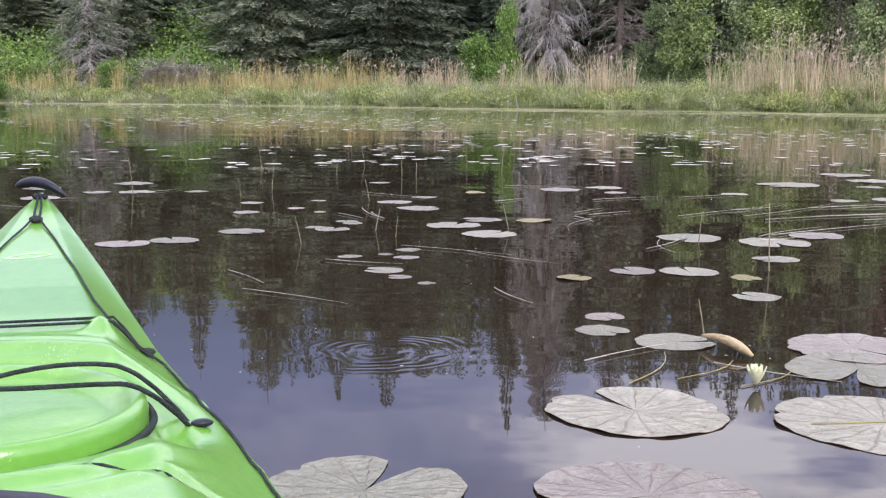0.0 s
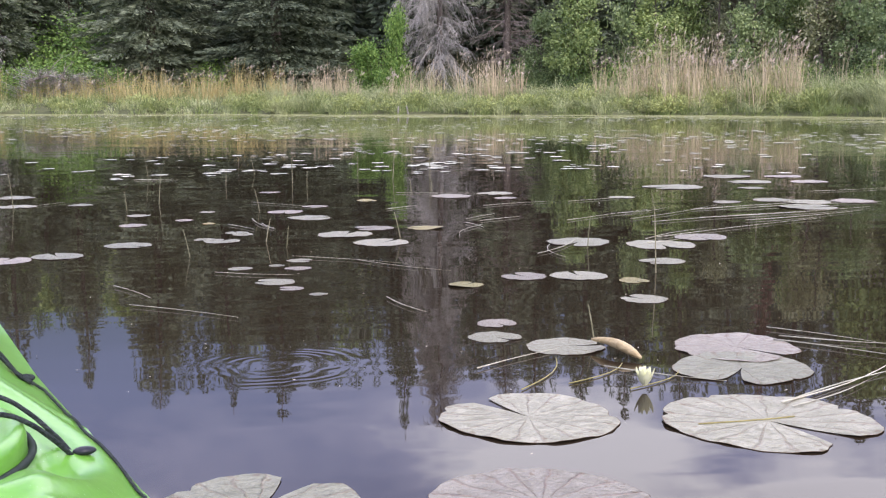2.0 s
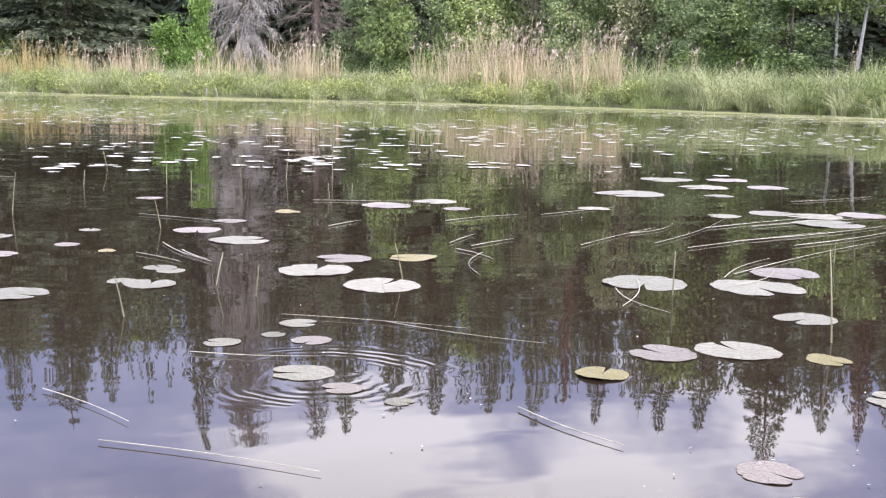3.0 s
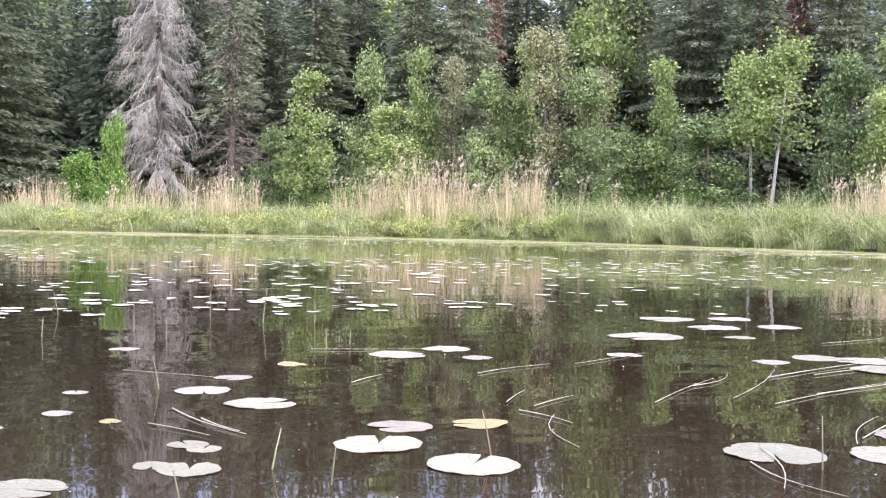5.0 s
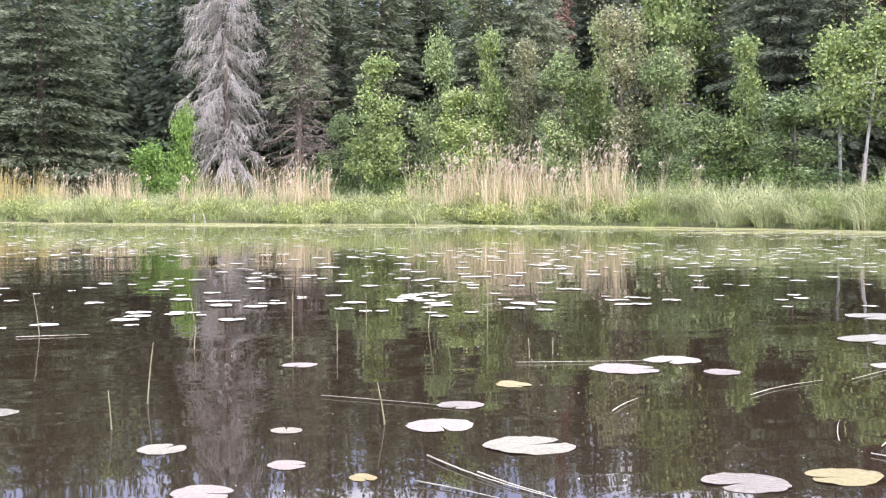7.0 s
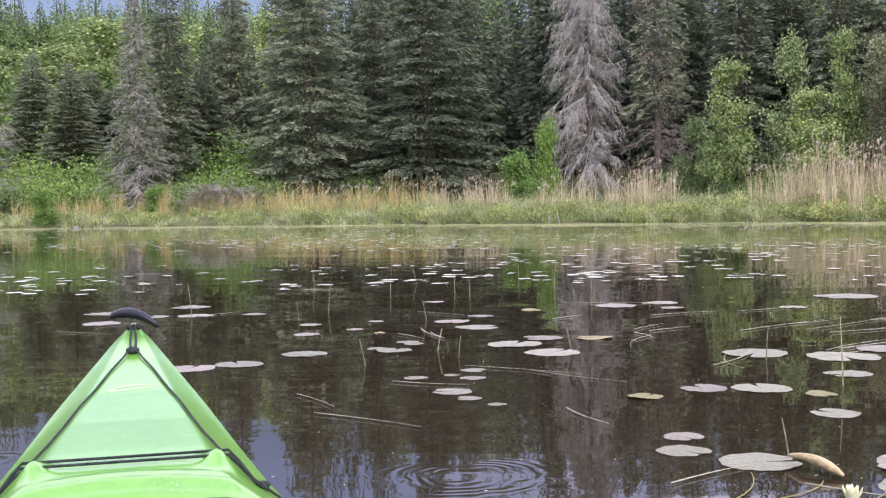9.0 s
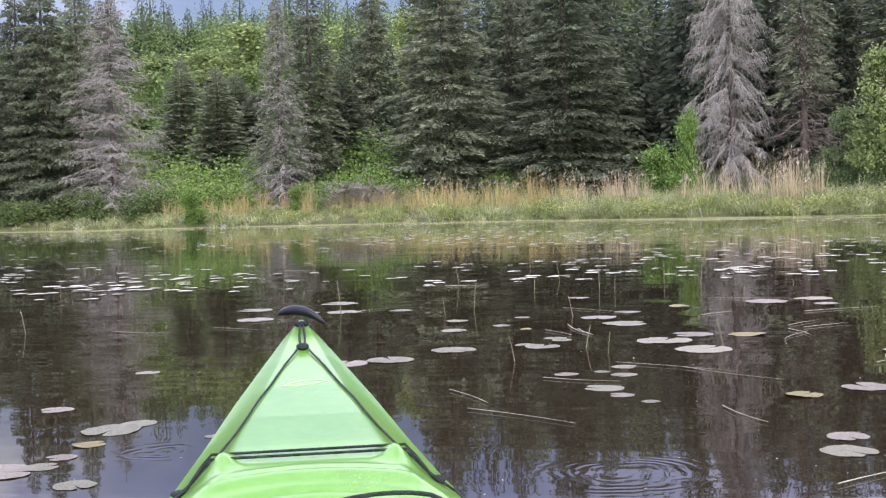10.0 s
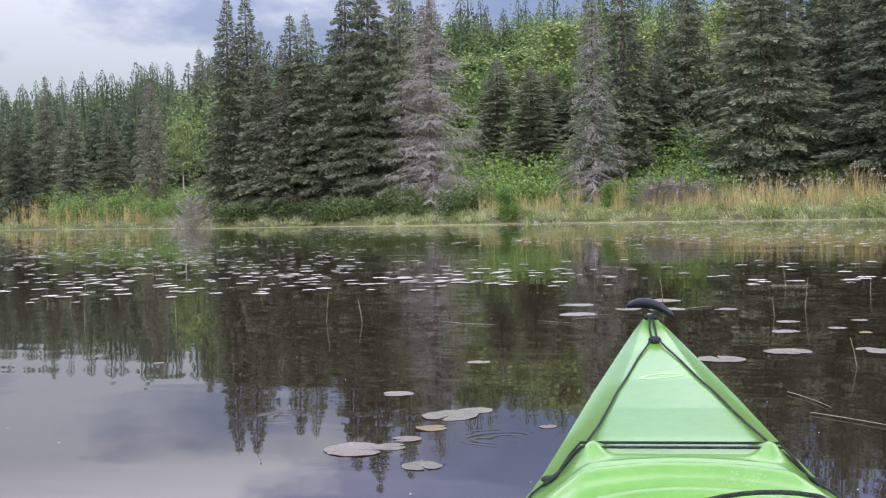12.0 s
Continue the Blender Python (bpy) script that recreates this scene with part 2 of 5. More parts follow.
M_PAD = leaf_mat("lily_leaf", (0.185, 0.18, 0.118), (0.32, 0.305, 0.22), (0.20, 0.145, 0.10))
# distant leaves: the bright sheen at grazing angles is put into this paler colour
M_PAD_FAR = mat("sheen_lily_leaf", (0.34, 0.335, 0.24), (0.58, 0.56, 0.44), 1.5, 0.5, island=0.3, spec=0.4)
M_PAD_PINK = leaf_mat("reddish_lily_leaf", (0.20, 0.172, 0.13), (0.335, 0.295, 0.24), (0.21, 0.135, 0.105))
M_PAD_OLD = leaf_mat("yellowed_lily_leaf", (0.20, 0.165, 0.052), (0.31, 0.27, 0.105), (0.26, 0.19, 0.07), 0.45)
M_ROLLED = mat("rolled_brown_leaf", (0.34, 0.24, 0.11), (0.56, 0.44, 0.25), 14, 0.55, bump=0.4, bump_scale=60)
M_PADEDGE = mat("lily_leaf_rim", (0.05, 0.035, 0.02), (0.15, 0.10, 0.055), 40, 0.7)
M_STRAW = mat("floating_straw", (0.34, 0.31, 0.22), (0.60, 0.58, 0.47), 5, 0.6, rnd=0.25)
M_STEM = mat("lily_stem", (0.20, 0.17, 0.05), (0.38, 0.33, 0.12), 8, 0.5)
M_STALK = mat("bare_stalk", (0.16, 0.15, 0.08), (0.36, 0.34, 0.22), 5, 0.7, rnd=0.25)
M_PETAL = mat("flower_petals", (0.74, 0.74, 0.44), (0.86, 0.85, 0.62), 12, 0.5)
M_YELLOW = mat("flower_centre", (0.62, 0.50, 0.05), (0.75, 0.62, 0.10), 12, 0.6)
M_STONE = mat("pale_stone", (0.26, 0.25, 0.22), (0.45, 0.43, 0.40), 5, 0.9, bump=0.6)
M_WOOD = mat("weathered_wood", (0.22, 0.20, 0.17), (0.36, 0.33, 0.29), 6, 0.9, bump=0.5)


def water_material():
    m = bpy.data.materials.new("pond_water")
    m.use_nodes = True
    n, l = m.node_tree.nodes, m.node_tree.links
    b = n["Principled BSDF"]
    b.inputs["Base Color"].default_value = (0.024, 0.0165, 0.010, 1)
    b.inputs["Roughness"].default_value = 0.015
    b.inputs["IOR"].default_value = 1.333
    tc = n.new("ShaderNodeTexCoord")
    heights = []
    for scale, stretch, detail in ((0.55, 1.0, 3), (3.2, 1.0, 2)):
        mp = n.new("ShaderNodeMapping")
        mp.inputs["Scale"].default_value = (scale * 0.32, scale, 1)
        no = n.new("ShaderNodeTexNoise")
        no.inputs["Scale"].default_value, no.inputs["Detail"].default_value = 1.0, detail
        l.new(tc.outputs["Object"], mp.inputs[0])
        l.new(mp.outputs[0], no.inputs["Vector"])
        heights.append(no)
    b1, b2 = n.new("ShaderNodeBump"), n.new("ShaderNodeBump")
    b1.inputs["Strength"].default_value, b1.inputs["Distance"].default_value = 1.0, 0.0065
    b2.inputs["Strength"].default_value, b2.inputs["Distance"].default_value = 1.0, 0.0016
    l.new(heights[0].outputs["Fac"], b1.inputs["Height"])
    calm = n.new("ShaderNodeTexNoise")
    calm.inputs["Scale"].default_value, calm.inputs["Detail"].default_value = 0.55, 3
    cm = n.new("ShaderNodeMapRange")
    cm.inputs["From Min"].default_value, cm.inputs["From Max"].default_value = 0.45, 0.62
    cm.inputs["To Min"].default_value, cm.inputs["To Max"].default_value = 0.35, 2.2
    fine = n.new("ShaderNodeMath")
    fine.operation = "MULTIPLY"
    l.new(tc.outputs["Object"], calm.inputs["Vector"])
    l.new(calm.outputs["Fac"], cm.inputs["Value"])
    l.new(heights[1].outputs["Fac"], fine.inputs[0])
    l.new(cm.outputs[0], fine.inputs[1])
    l.new(fine.outputs[0], b2.inputs["Height"])
    l.new(b1.outputs[0], b2.inputs["Normal"])
    # ripple rings spreading from small disturbances
    last = b2
    drift = n.new("ShaderNodeTexNoise")
    drift.inputs["Scale"].default_value, drift.inputs["Detail"].default_value = 6.0, 2
    small = n.new("ShaderNodeVectorMath")
    small.operation = "SCALE"
    small.inputs["Scale"].default_value = 0.11
    wobbly = n.new("ShaderNodeVectorMath")
    wobbly.operation = "ADD"
    l.new(tc.outputs["Object"], drift.inputs["Vector"])
    l.new(drift.outputs["Color"], small.inputs[0])
    l.new(small.outputs[0], wobbly.inputs[0])
    l.new(tc.outputs["Object"], wobbly.inputs[1])
    for cx, cy, rad, wave in ((0.02, 2.72, 0.26, 0.032), (0.01, 3.90, 0.34, 0.036), (-1.95, 3.03, 0.16, 0.030), (-1.19, 2.94, 0.18, 0.026)):
        di = n.new("ShaderNodeVectorMath")
        di.operation = "DISTANCE"
        di.inputs[1].default_value = (cx, cy, 0)
        l.new(wobbly.outputs[0], di.inputs[0])
        ph = n.new("ShaderNodeMath")
        ph.operation = "MULTIPLY"
        ph.inputs[1].default_value = 6.283 / wave
        si = n.new("ShaderNodeMath")
        si.operation = "SINE"
        fade = n.new("ShaderNodeMapRange")
        fade.interpolation_type = "SMOOTHSTEP"
        fade.inputs["From Min"].default_value, fade.inputs["From Max"].default_value = rad, rad * 0.55
        pr = n.new("ShaderNodeMath")
        pr.operation = "MULTIPLY"
        bp = n.new("ShaderNodeBump")
        bp.inputs["Strength"].default_value, bp.inputs["Distance"].default_value = 1.0, 0.00018
        l.new(di.outputs["Value"], ph.inputs[0])
        l.new(ph.outputs[0], si.inputs[0])
        l.new(di.outputs["Value"], fade.inputs["Value"])
        broken = n.new("ShaderNodeTexNoise")
        broken.inputs["Scale"].default_value = 5.0
        cut = n.new("ShaderNodeMapRange")
        cut.inputs["From Min"].default_value, cut.inputs["From Max"].default_value = 0.46, 0.60
        part_of = n.new("ShaderNodeMath")
        part_of.operation = "MULTIPLY"
        l.new(tc.outputs["Object"], broken.inputs["Vector"])
        l.new(broken.outputs["Fac"], cut.inputs["Value"])
        l.new(si.outputs[0], part_of.inputs[0])
        l.new(cut.outputs[0], part_of.inputs[1])
        l.new(part_of.outputs[0], pr.inputs[0])
        l.new(fade.outputs[0], pr.inputs[1])
        l.new(pr.outputs[0], bp.inputs["Height"])
        l.new(last.outputs[0], bp.inputs["Normal"])
        last = bp
    l.new(last.outputs[0], b.inputs["Normal"])
    film = n.new("ShaderNodeBsdfPrincipled")
    film.inputs["Base Color"].default_value = (0.33, 0.33, 0.14, 1)
    film.inputs["Roughness"].default_value = 0.6
    film.inputs["Specular IOR Level"].default_value = 0.15
    at = n.new("ShaderNodeAttribute")
    at.attribute_name = "weed"
    mp = n.new("ShaderNodeMapping")
    mp.inputs["Scale"].default_value = (0.22, 1.3, 1)
    no = n.new("ShaderNodeTexNoise")
    no.inputs["Scale"].default_value, no.inputs["Detail"].default_value, no.inputs["Roughness"].default_value = 1.0, 7, 0.65
    ml = n.new("ShaderNodeMath")
    ml.operation = "MULTIPLY_ADD"
    ml.inputs[1].default_value = 2.2
    mr = n.new("ShaderNodeMapRange")
    mr.inputs["From Min"].default_value, mr.inputs["From Max"].default_value = 1.55, 1.95
    mr.inputs["To Min"].default_value, mr.inputs["To Max"].default_value = 0.0, 0.68
    ms = n.new("ShaderNodeMixShader")
    l.new(tc.outputs["Object"], mp.inputs[0])
    l.new(mp.outputs[0], no.inputs["Vector"])
    l.new(no.outputs["Fac"], ml.inputs[0])
    l.new(at.outputs["Fac"], ml.inputs[2])
    l.new(ml.outputs[0], mr.inputs["Value"])
    l.new(mr.outputs[0], ms.inputs[0])
    l.new(b.outputs[0], ms.inputs[1])
    l.new(film.outputs[0], ms.inputs[2])
    l.new(ms.outputs[0], n["Material Output"].inputs["Surface"])
    return m


M_WATER = water_material()


# ---- building helpers ----
def mesh_from(name, verts, faces, material, smooth=False):
    me = bpy.data.meshes.new(name)
    me.from_pydata([tuple(v) for v in verts], [], [tuple(f) for f in faces])
    me.materials.append(material)
    if smooth:
        me.polygons.foreach_set("use_smooth", [True] * len(me.polygons))
    me.update()
    return me


def quads_mesh(name, q, material):
    """A mesh of separate quads (n, 4, 3)."""
    q = np.asarray(q, dtype=np.float32)
    n = len(q)
    me = bpy.data.meshes.new(name)
    me.vertices.add(n * 4)
    me.vertices.foreach_set("co", q.reshape(-1))
    me.loops.add(n * 4)
    me.loops.foreach_set("vertex_index", np.arange(n * 4, dtype=np.int32))
    me.polygons.add(n)
    me.polygons.foreach_set("loop_start", np.arange(n, dtype=np.int32) * 4)
    me.materials.append(material)
    me.update(calc_edges=True)
    return me


def part_mesh(name, me, parent, label=""):
    ob = new(name, me)
    ob.parent = parent
    return tagged(ob, label)


def part(name, bm, material, parent, label="", smooth=True):
    me = bpy.data.meshes.new(name)
    bm.to_mesh(me)
    bm.free()
    me.materials.append(material)
    if smooth:
        me.polygons.foreach_set("use_smooth", [True] * len(me.polygons))
    return part_mesh(name, me, parent, label)


def tube(points, radii, sides=6, caps=True):
    """Vertices and faces of a tapered tube along points."""
    pts = [Vector(p) for p in points]
    vs, fs = [], []
    for i, p in enumerate(pts):
        d = (pts[min(i + 1, len(pts) - 1)] - pts[max(i - 1, 0)]).normalized()
        a = d.cross(Vector((0, 0, 1)))
        if a.length < 1e-3:
            a = Vector((1, 0, 0))
        a.normalize()
        b = d.cross(a)
        r = radii[i] if isinstance(radii, (list, tuple)) else radii
        for k in range(sides):
            w = 2 * math.pi * k / sides
            vs.append(p + (a * math.cos(w) + b * math.sin(w)) * r)
    for i in range(len(pts) - 1):
        for k in range(sides):
            k2 = (k + 1) % sides
            fs.append((i * sides + k, i * sides + k2, (i + 1) * sides + k2, (i + 1) * sides + k))
    if caps:
        fs.append(tuple(range(sides))[::-1])
        fs.append(tuple((len(pts) - 1) * sides + k for k in range(sides)))
    return vs, fs


def join_tubes(items):
    vs, fs = [], []
    for v, f in items:
        o = len(vs)
        vs += v
        fs += [tuple(i + o for i in x) for x in f]
    return vs, fs


def polar(az, r, z=0.0):
    """The place r metres from the boat's seat, az degrees to the left of +y."""
    return Vector((-math.sin(radians(az)) * r, math.cos(radians(az)) * r, z))


SHORE_AZ = [-180, -120, -70, -50, -42, -38, -30, -20, -8, 0, 5, 10, 16, 26, 35, 44, 52, 70, 120, 180]
SHORE_R = [45, 30, 22, 24.5, 27, 28.5, 31, 35, 37.5, 40, 43, 45, 48, 52.5, 61, 82, 105, 90, 60, 45]


def shore(az):
    w = 0.35 * math.sin(az * 1.9) + 0.25 * math.sin(az * 4.7 + 1)
    return float(np.interp(az, SHORE_AZ, SHORE_R)) + w


def ground_z(az, r):
    d = r - shore(az)
    if d < 0:
        return max(-0.7, 0.12 * d)
    flat = np.interp(az, [-45, -15, 0, 12, 45], [9, 9, 7, 4, 4])
    slope = np.interp(az, [-45, -20, 0, 20, 45], [0.15, 0.15, 0.15, 0.16, 0.12])
    z = 0.10 + 0.12 * min(d, 2.0) + 0.035 * min(d, flat)
    if d > flat:
        z += slope * (d - flat) * min(1.0, (d - flat) / 8) if d < flat + 130 else slope * 130
    return float(z)


# ---- the large structure: ground and water ----
def build_ground():
    azs = np.concatenate([np.arange(-180, -60, 6), np.arange(-60, 66, 1.0), np.arange(66, 180, 6)])
    offs = [-60, -18, -6, -2, -0.6, 0, 0.4, 1, 2, 3.5, 6, 9, 13, 18, 26, 36, 50, 75, 110, 160, 260, 500, 1200, 3000]
    vs, fs = [], []
    for a in azs:
        for o in offs:
            r = max(shore(a) + o, 1.0 + (o + 60) * 0.01)
            z = ground_z(a, r) + (0.12 * noise.noise(polar(a, r) * 0.35) if o > 0.5 else 0)
            vs.append(polar(a, r, z))
    k = len(offs)
    n = len(azs)
    for i in range(n):
        for j in range(k - 1):
            i2 = (i + 1) % n
            fs.append((i * k + j, i * k + j + 1, i2 * k + j + 1, i2 * k + j))
    fs.append(tuple(i * k for i in range(n))[::-1])
    ob = new("ground", mesh_from("ground", vs, fs, M_GROUND, True))
    tagged(ob, "dark mossy soil of the wooded pond bank and hillside", "ground", kind="structure")


def build_water():
    """The water's sheet; its weed value grows towards the shore, where duckweed gathers."""
    azs = np.concatenate([np.arange(-180, -60, 10), np.arange(-60, 66, 2.0), np.arange(66, 180, 10)])
    offs = [-24, -18, -13, -9, -6, -4, -2.5, -1.2, -0.3, 1.5]
    vs, fs, weed = [(0, 0, 0)], [], [0.0]
    for a in azs:
        s = shore(a)
        for o in offs:
            vs.append(polar(a, max(s + o, 0.4 + (o + 24) * 0.01), 0))
            near = max(0.0, min(1.0, (o + 20) / 19.0)) ** 1.6
            weed.append((1.0 if a > 20 else 0.9) * near)
    k, n = len(offs), len(azs)
    for i in range(n):
        i2 = (i + 1) % n
        fs.append((0, 1 + i2 * k, 1 + i * k))
        for j in range(k - 1):
            fs.append((1 + i * k + j, 1 + i2 * k + j, 1 + i2 * k + j + 1, 1 + i * k + j + 1))
    me = mesh_from("water", vs, fs, M_WATER)
    me.attributes.new("weed", "FLOAT", "POINT").data.foreach_set("value", weed)
    bm = bmesh.new()
    bm.from_mesh(me)
    bmesh.ops.recalc_face_normals(bm, faces=bm.faces[:])
    if sum(f.normal.z for f in bm.faces) < 0:
        bmesh.ops.reverse_faces(bm, faces=bm.faces[:])
    bm.to_mesh(me)
    bm.free()
    ob = new("water", me)
    tagged(ob, "still dark brown pond water mirroring trees and sky", "water", kind="structure")


build_ground()
build_water()


# ---- trees ----
def spray_quads(pos, dirs, length, width, rs, flat=0.0):
    """Rhombic sprays at pos along dirs, each with a random roll; flat: how far their faces turn upwards."""
    n = len(pos)
    d = dirs / np.linalg.norm(dirs, axis=1, keepdims=True)
    r = rs.normal(size=(n, 3)) + np.array([0, 0, flat])
    s = np.cross(d, r)
    s /= np.linalg.norm(s, axis=1, keepdims=True) + 1e-9
    L, W = length[:, None], width[:, None]
    return np.stack([pos, pos + d * L * 0.55 + s * W * 0.5, pos + d * L, pos + d * L * 0.45 - s * W * 0.5], axis=1)


def spruce_meshes(name, H, rmax, seed, density=1.0, droop=0.38, skirt=0.04, needle=None, power=0.8, spray=0.27):
    """Trunk and needled crown of a spruce."""
    rs = np.random.RandomState(seed)
    pos, dirs, ln, wd = [], [], [], []
    z = H * skirt
    tv = []
    lean = rs.uniform(-0.02, 0.02, 2)
    tr = [(lean[0] * h, lean[1] * h, h) for h in np.linspace(-0.3, H, 9)]
    tv.append(tube(tr, [max(0.012, 0.017 * H * (1 - i / 8.2)) for i in range(9)], 7))
    while z < H * 0.985:
        f = z / H
        reach = rmax * (1 - f) ** power * (0.75 + 0.25 * min(1, f / 0.1)) + 0.10 * (1 - f)
        nb = max(4, int(round((7 + 3 * (1 - f)) * (0.7 + 0.3 * density))))
        ph = rs.uniform(0, 6.28)
        for b in range(nb):
            a = ph + 6.283 * b / nb + rs.normal(0, 0.2)
            L = reach * rs.uniform(0.58, 1.14)
            zb = z + rs.uniform(-0.22, 0.22) * min(1.0, L)
            if rs.rand() < 0.07:
                L *= 0.4
            out = np.array([math.cos(a), math.sin(a), 0.0])
            side = np.array([-math.sin(a), math.cos(a), 0.0])
            m = max(8, int(L * L * 32 * density + L * 46 * density))
            s = rs.uniform(0.04, 1.0, m) ** 0.72
            lat = rs.uniform(-1, 1, m) * (0.34 * L * (1.08 - s) + 0.10)
            zz = zb + 0.10 * s * L - (droop + 0.1 * (1 - f)) * L * s ** 1.7 + 0.10 * L * s ** 4 - 0.25 * np.abs(lat) - rs.uniform(0, 0.13, m)
            pos.append(out * (s * L)[:, None] + side * lat[:, None] + np.array([lean[0] * z, lean[1] * z, 0]) + np.stack([0 * s, 0 * s, zz], 1))
            dirs.append(out * (0.65 + 0.3 * s)[:, None] + side * (np.sign(lat) * 0.55)[:, None] + np.stack([0 * s, 0 * s, rs.uniform(-0.75, 0.15, m) + 9.0 * max(0.0, f - 0.82)], 1) + rs.normal(0, 0.18, (m, 3)))
            ln.append(spray * rs.uniform(0.7, 1.3, m) * (0.75 + 0.25 * (1 - f)) * (1 - 2.0 * max(0.0, f - 0.75)))
            wd.append(spray * 0.30 * (1 - 1.4 * max(0.0, f - 0.75)) * rs.uniform(0.7, 1.3, m))
        z += max(0.16, 0.030 * H * rs.uniform(0.75, 1.2) * (1 - 0.55 * f))
    q = spray_quads(np.concatenate(pos), np.concatenate(dirs), np.concatenate(ln), np.concatenate(wd), rs, 0.35)
    trunk = mesh_from(name + "_trunk", *join_tubes(tv), M_BARK, True)
    return trunk, quads_mesh(name + "_crown", q, needle or M_NEEDLE)


def strip_quads(a, b, w, rs):
    """Thin twigs from a to b of width w, as crossed slivers."""
    d = b - a
    r = rs.normal(size=a.shape)
    s = np.cross(d, r)
    s /= np.linalg.norm(s, axis=1, keepdims=True) + 1e-9
    s2 = np.cross(d, s)
    s2 /= np.linalg.norm(s2, axis=1, keepdims=True) + 1e-9
    w = w[:, None]
    q1 = np.stack([a - s * w, a + s * w, b + s * w * 0.4, b - s * w * 0.4], 1)
    q2 = np.stack([a - s2 * w, a + s2 * w, b + s2 * w * 0.4, b - s2 * w * 0.4], 1)
    return np.concatenate([q1, q2])


def dead_spruce_meshes(name, H, rmax, seed, droop=0.45, twig=1.0, hang=0.5, material=None, power=0.75, low=0.03):
    """Trunk and bare twiggy crown of a dead spruce."""
    rs = np.random.RandomState(seed)
    tr = [(0.05 * math.sin(i), 0.04 * math.cos(i * 1.3), h) for i, h in enumerate(np.linspace(-0.3, H, 9))]
    trunk = mesh_from(name + "_trunk", *tube(tr, [max(0.015, 0.0155 * H * (1 - i / 8.3)) for i in range(9)], 7), M_BARK, True)
    A, B, W = [], [], []
    z = H * low
    while z < H * 0.985:
        f = z / H
        reach = rmax * (1 - f) ** power * (0.7 + 0.3 * min(1, f / 0.15)) + 0.12
        for b in range(rs.randint(6, 10)):
            a = rs.uniform(0, 6.283)
            L = reach * rs.uniform(0.5, 1.12)
            out = np.array([math.cos(a), math.sin(a), 0])
            side = np.array([-math.sin(a), math.cos(a), 0])
            k = 7
            dr, rise = droop * rs.uniform(0.25, 1.45), rs.uniform(-0.10, 0.40)
            s = np.linspace(0, 1, k)
            path = out[None] * (s * L)[:, None] + np.stack([0 * s, 0 * s, z + rise * s * L - dr * L * s ** 1.6 + 0.16 * L * s ** 4], 1) + side[None] * (rs.normal(0, 0.05) * L * s ** 2)[:, None]
            A.append(path[:-1]); B.append(path[1:]); W.append(0.026 * (1 - 0.75 * s[:-1]) * (0.6 + 0.5 * L / rmax))
            m = int(L * 15 * twig)
            t = rs.uniform(0.12, 1, m)
            i0 = np.minimum((t * (k - 1)).astype(int), k - 2)
            fr = (t * (k - 1) - i0)[:, None]
            p0 = path[i0] * (1 - fr) + path[i0 + 1] * fr
            tl = rs.uniform(0.15, 0.5, m) * (0.45 + 0.35 * L)
            d = side[None] * (rs.choice([-1, 1], m) * rs.uniform(0.3, 1, m))[:, None] + out[None] * 0.55 + np.stack([0 * t, 0 * t, -hang * rs.uniform(0.3, 1.6, m)], 1)
            d /= np.linalg.norm(d, axis=1, keepdims=True)
            p1 = p0 + d * (tl * 0.55)[:, None]
            p2 = p1 + (d + np.array([0, 0, -0.45 * hang - 0.1])) * (tl * 0.45)[:, None]
            A += [p0, p1]; B += [p1, p2]; W += [np.full(m, 0.0115), np.full(m, 0.0080)]
        z += max(0.16, 0.027 * H * rs.uniform(0.7, 1.2) * (1 - 0.5 * f))
    q = strip_quads(np.concatenate(A), np.concatenate(B), np.concatenate(W), rs)
    return trunk, quads_mesh(name + "_crown", q, material or M_DEAD)


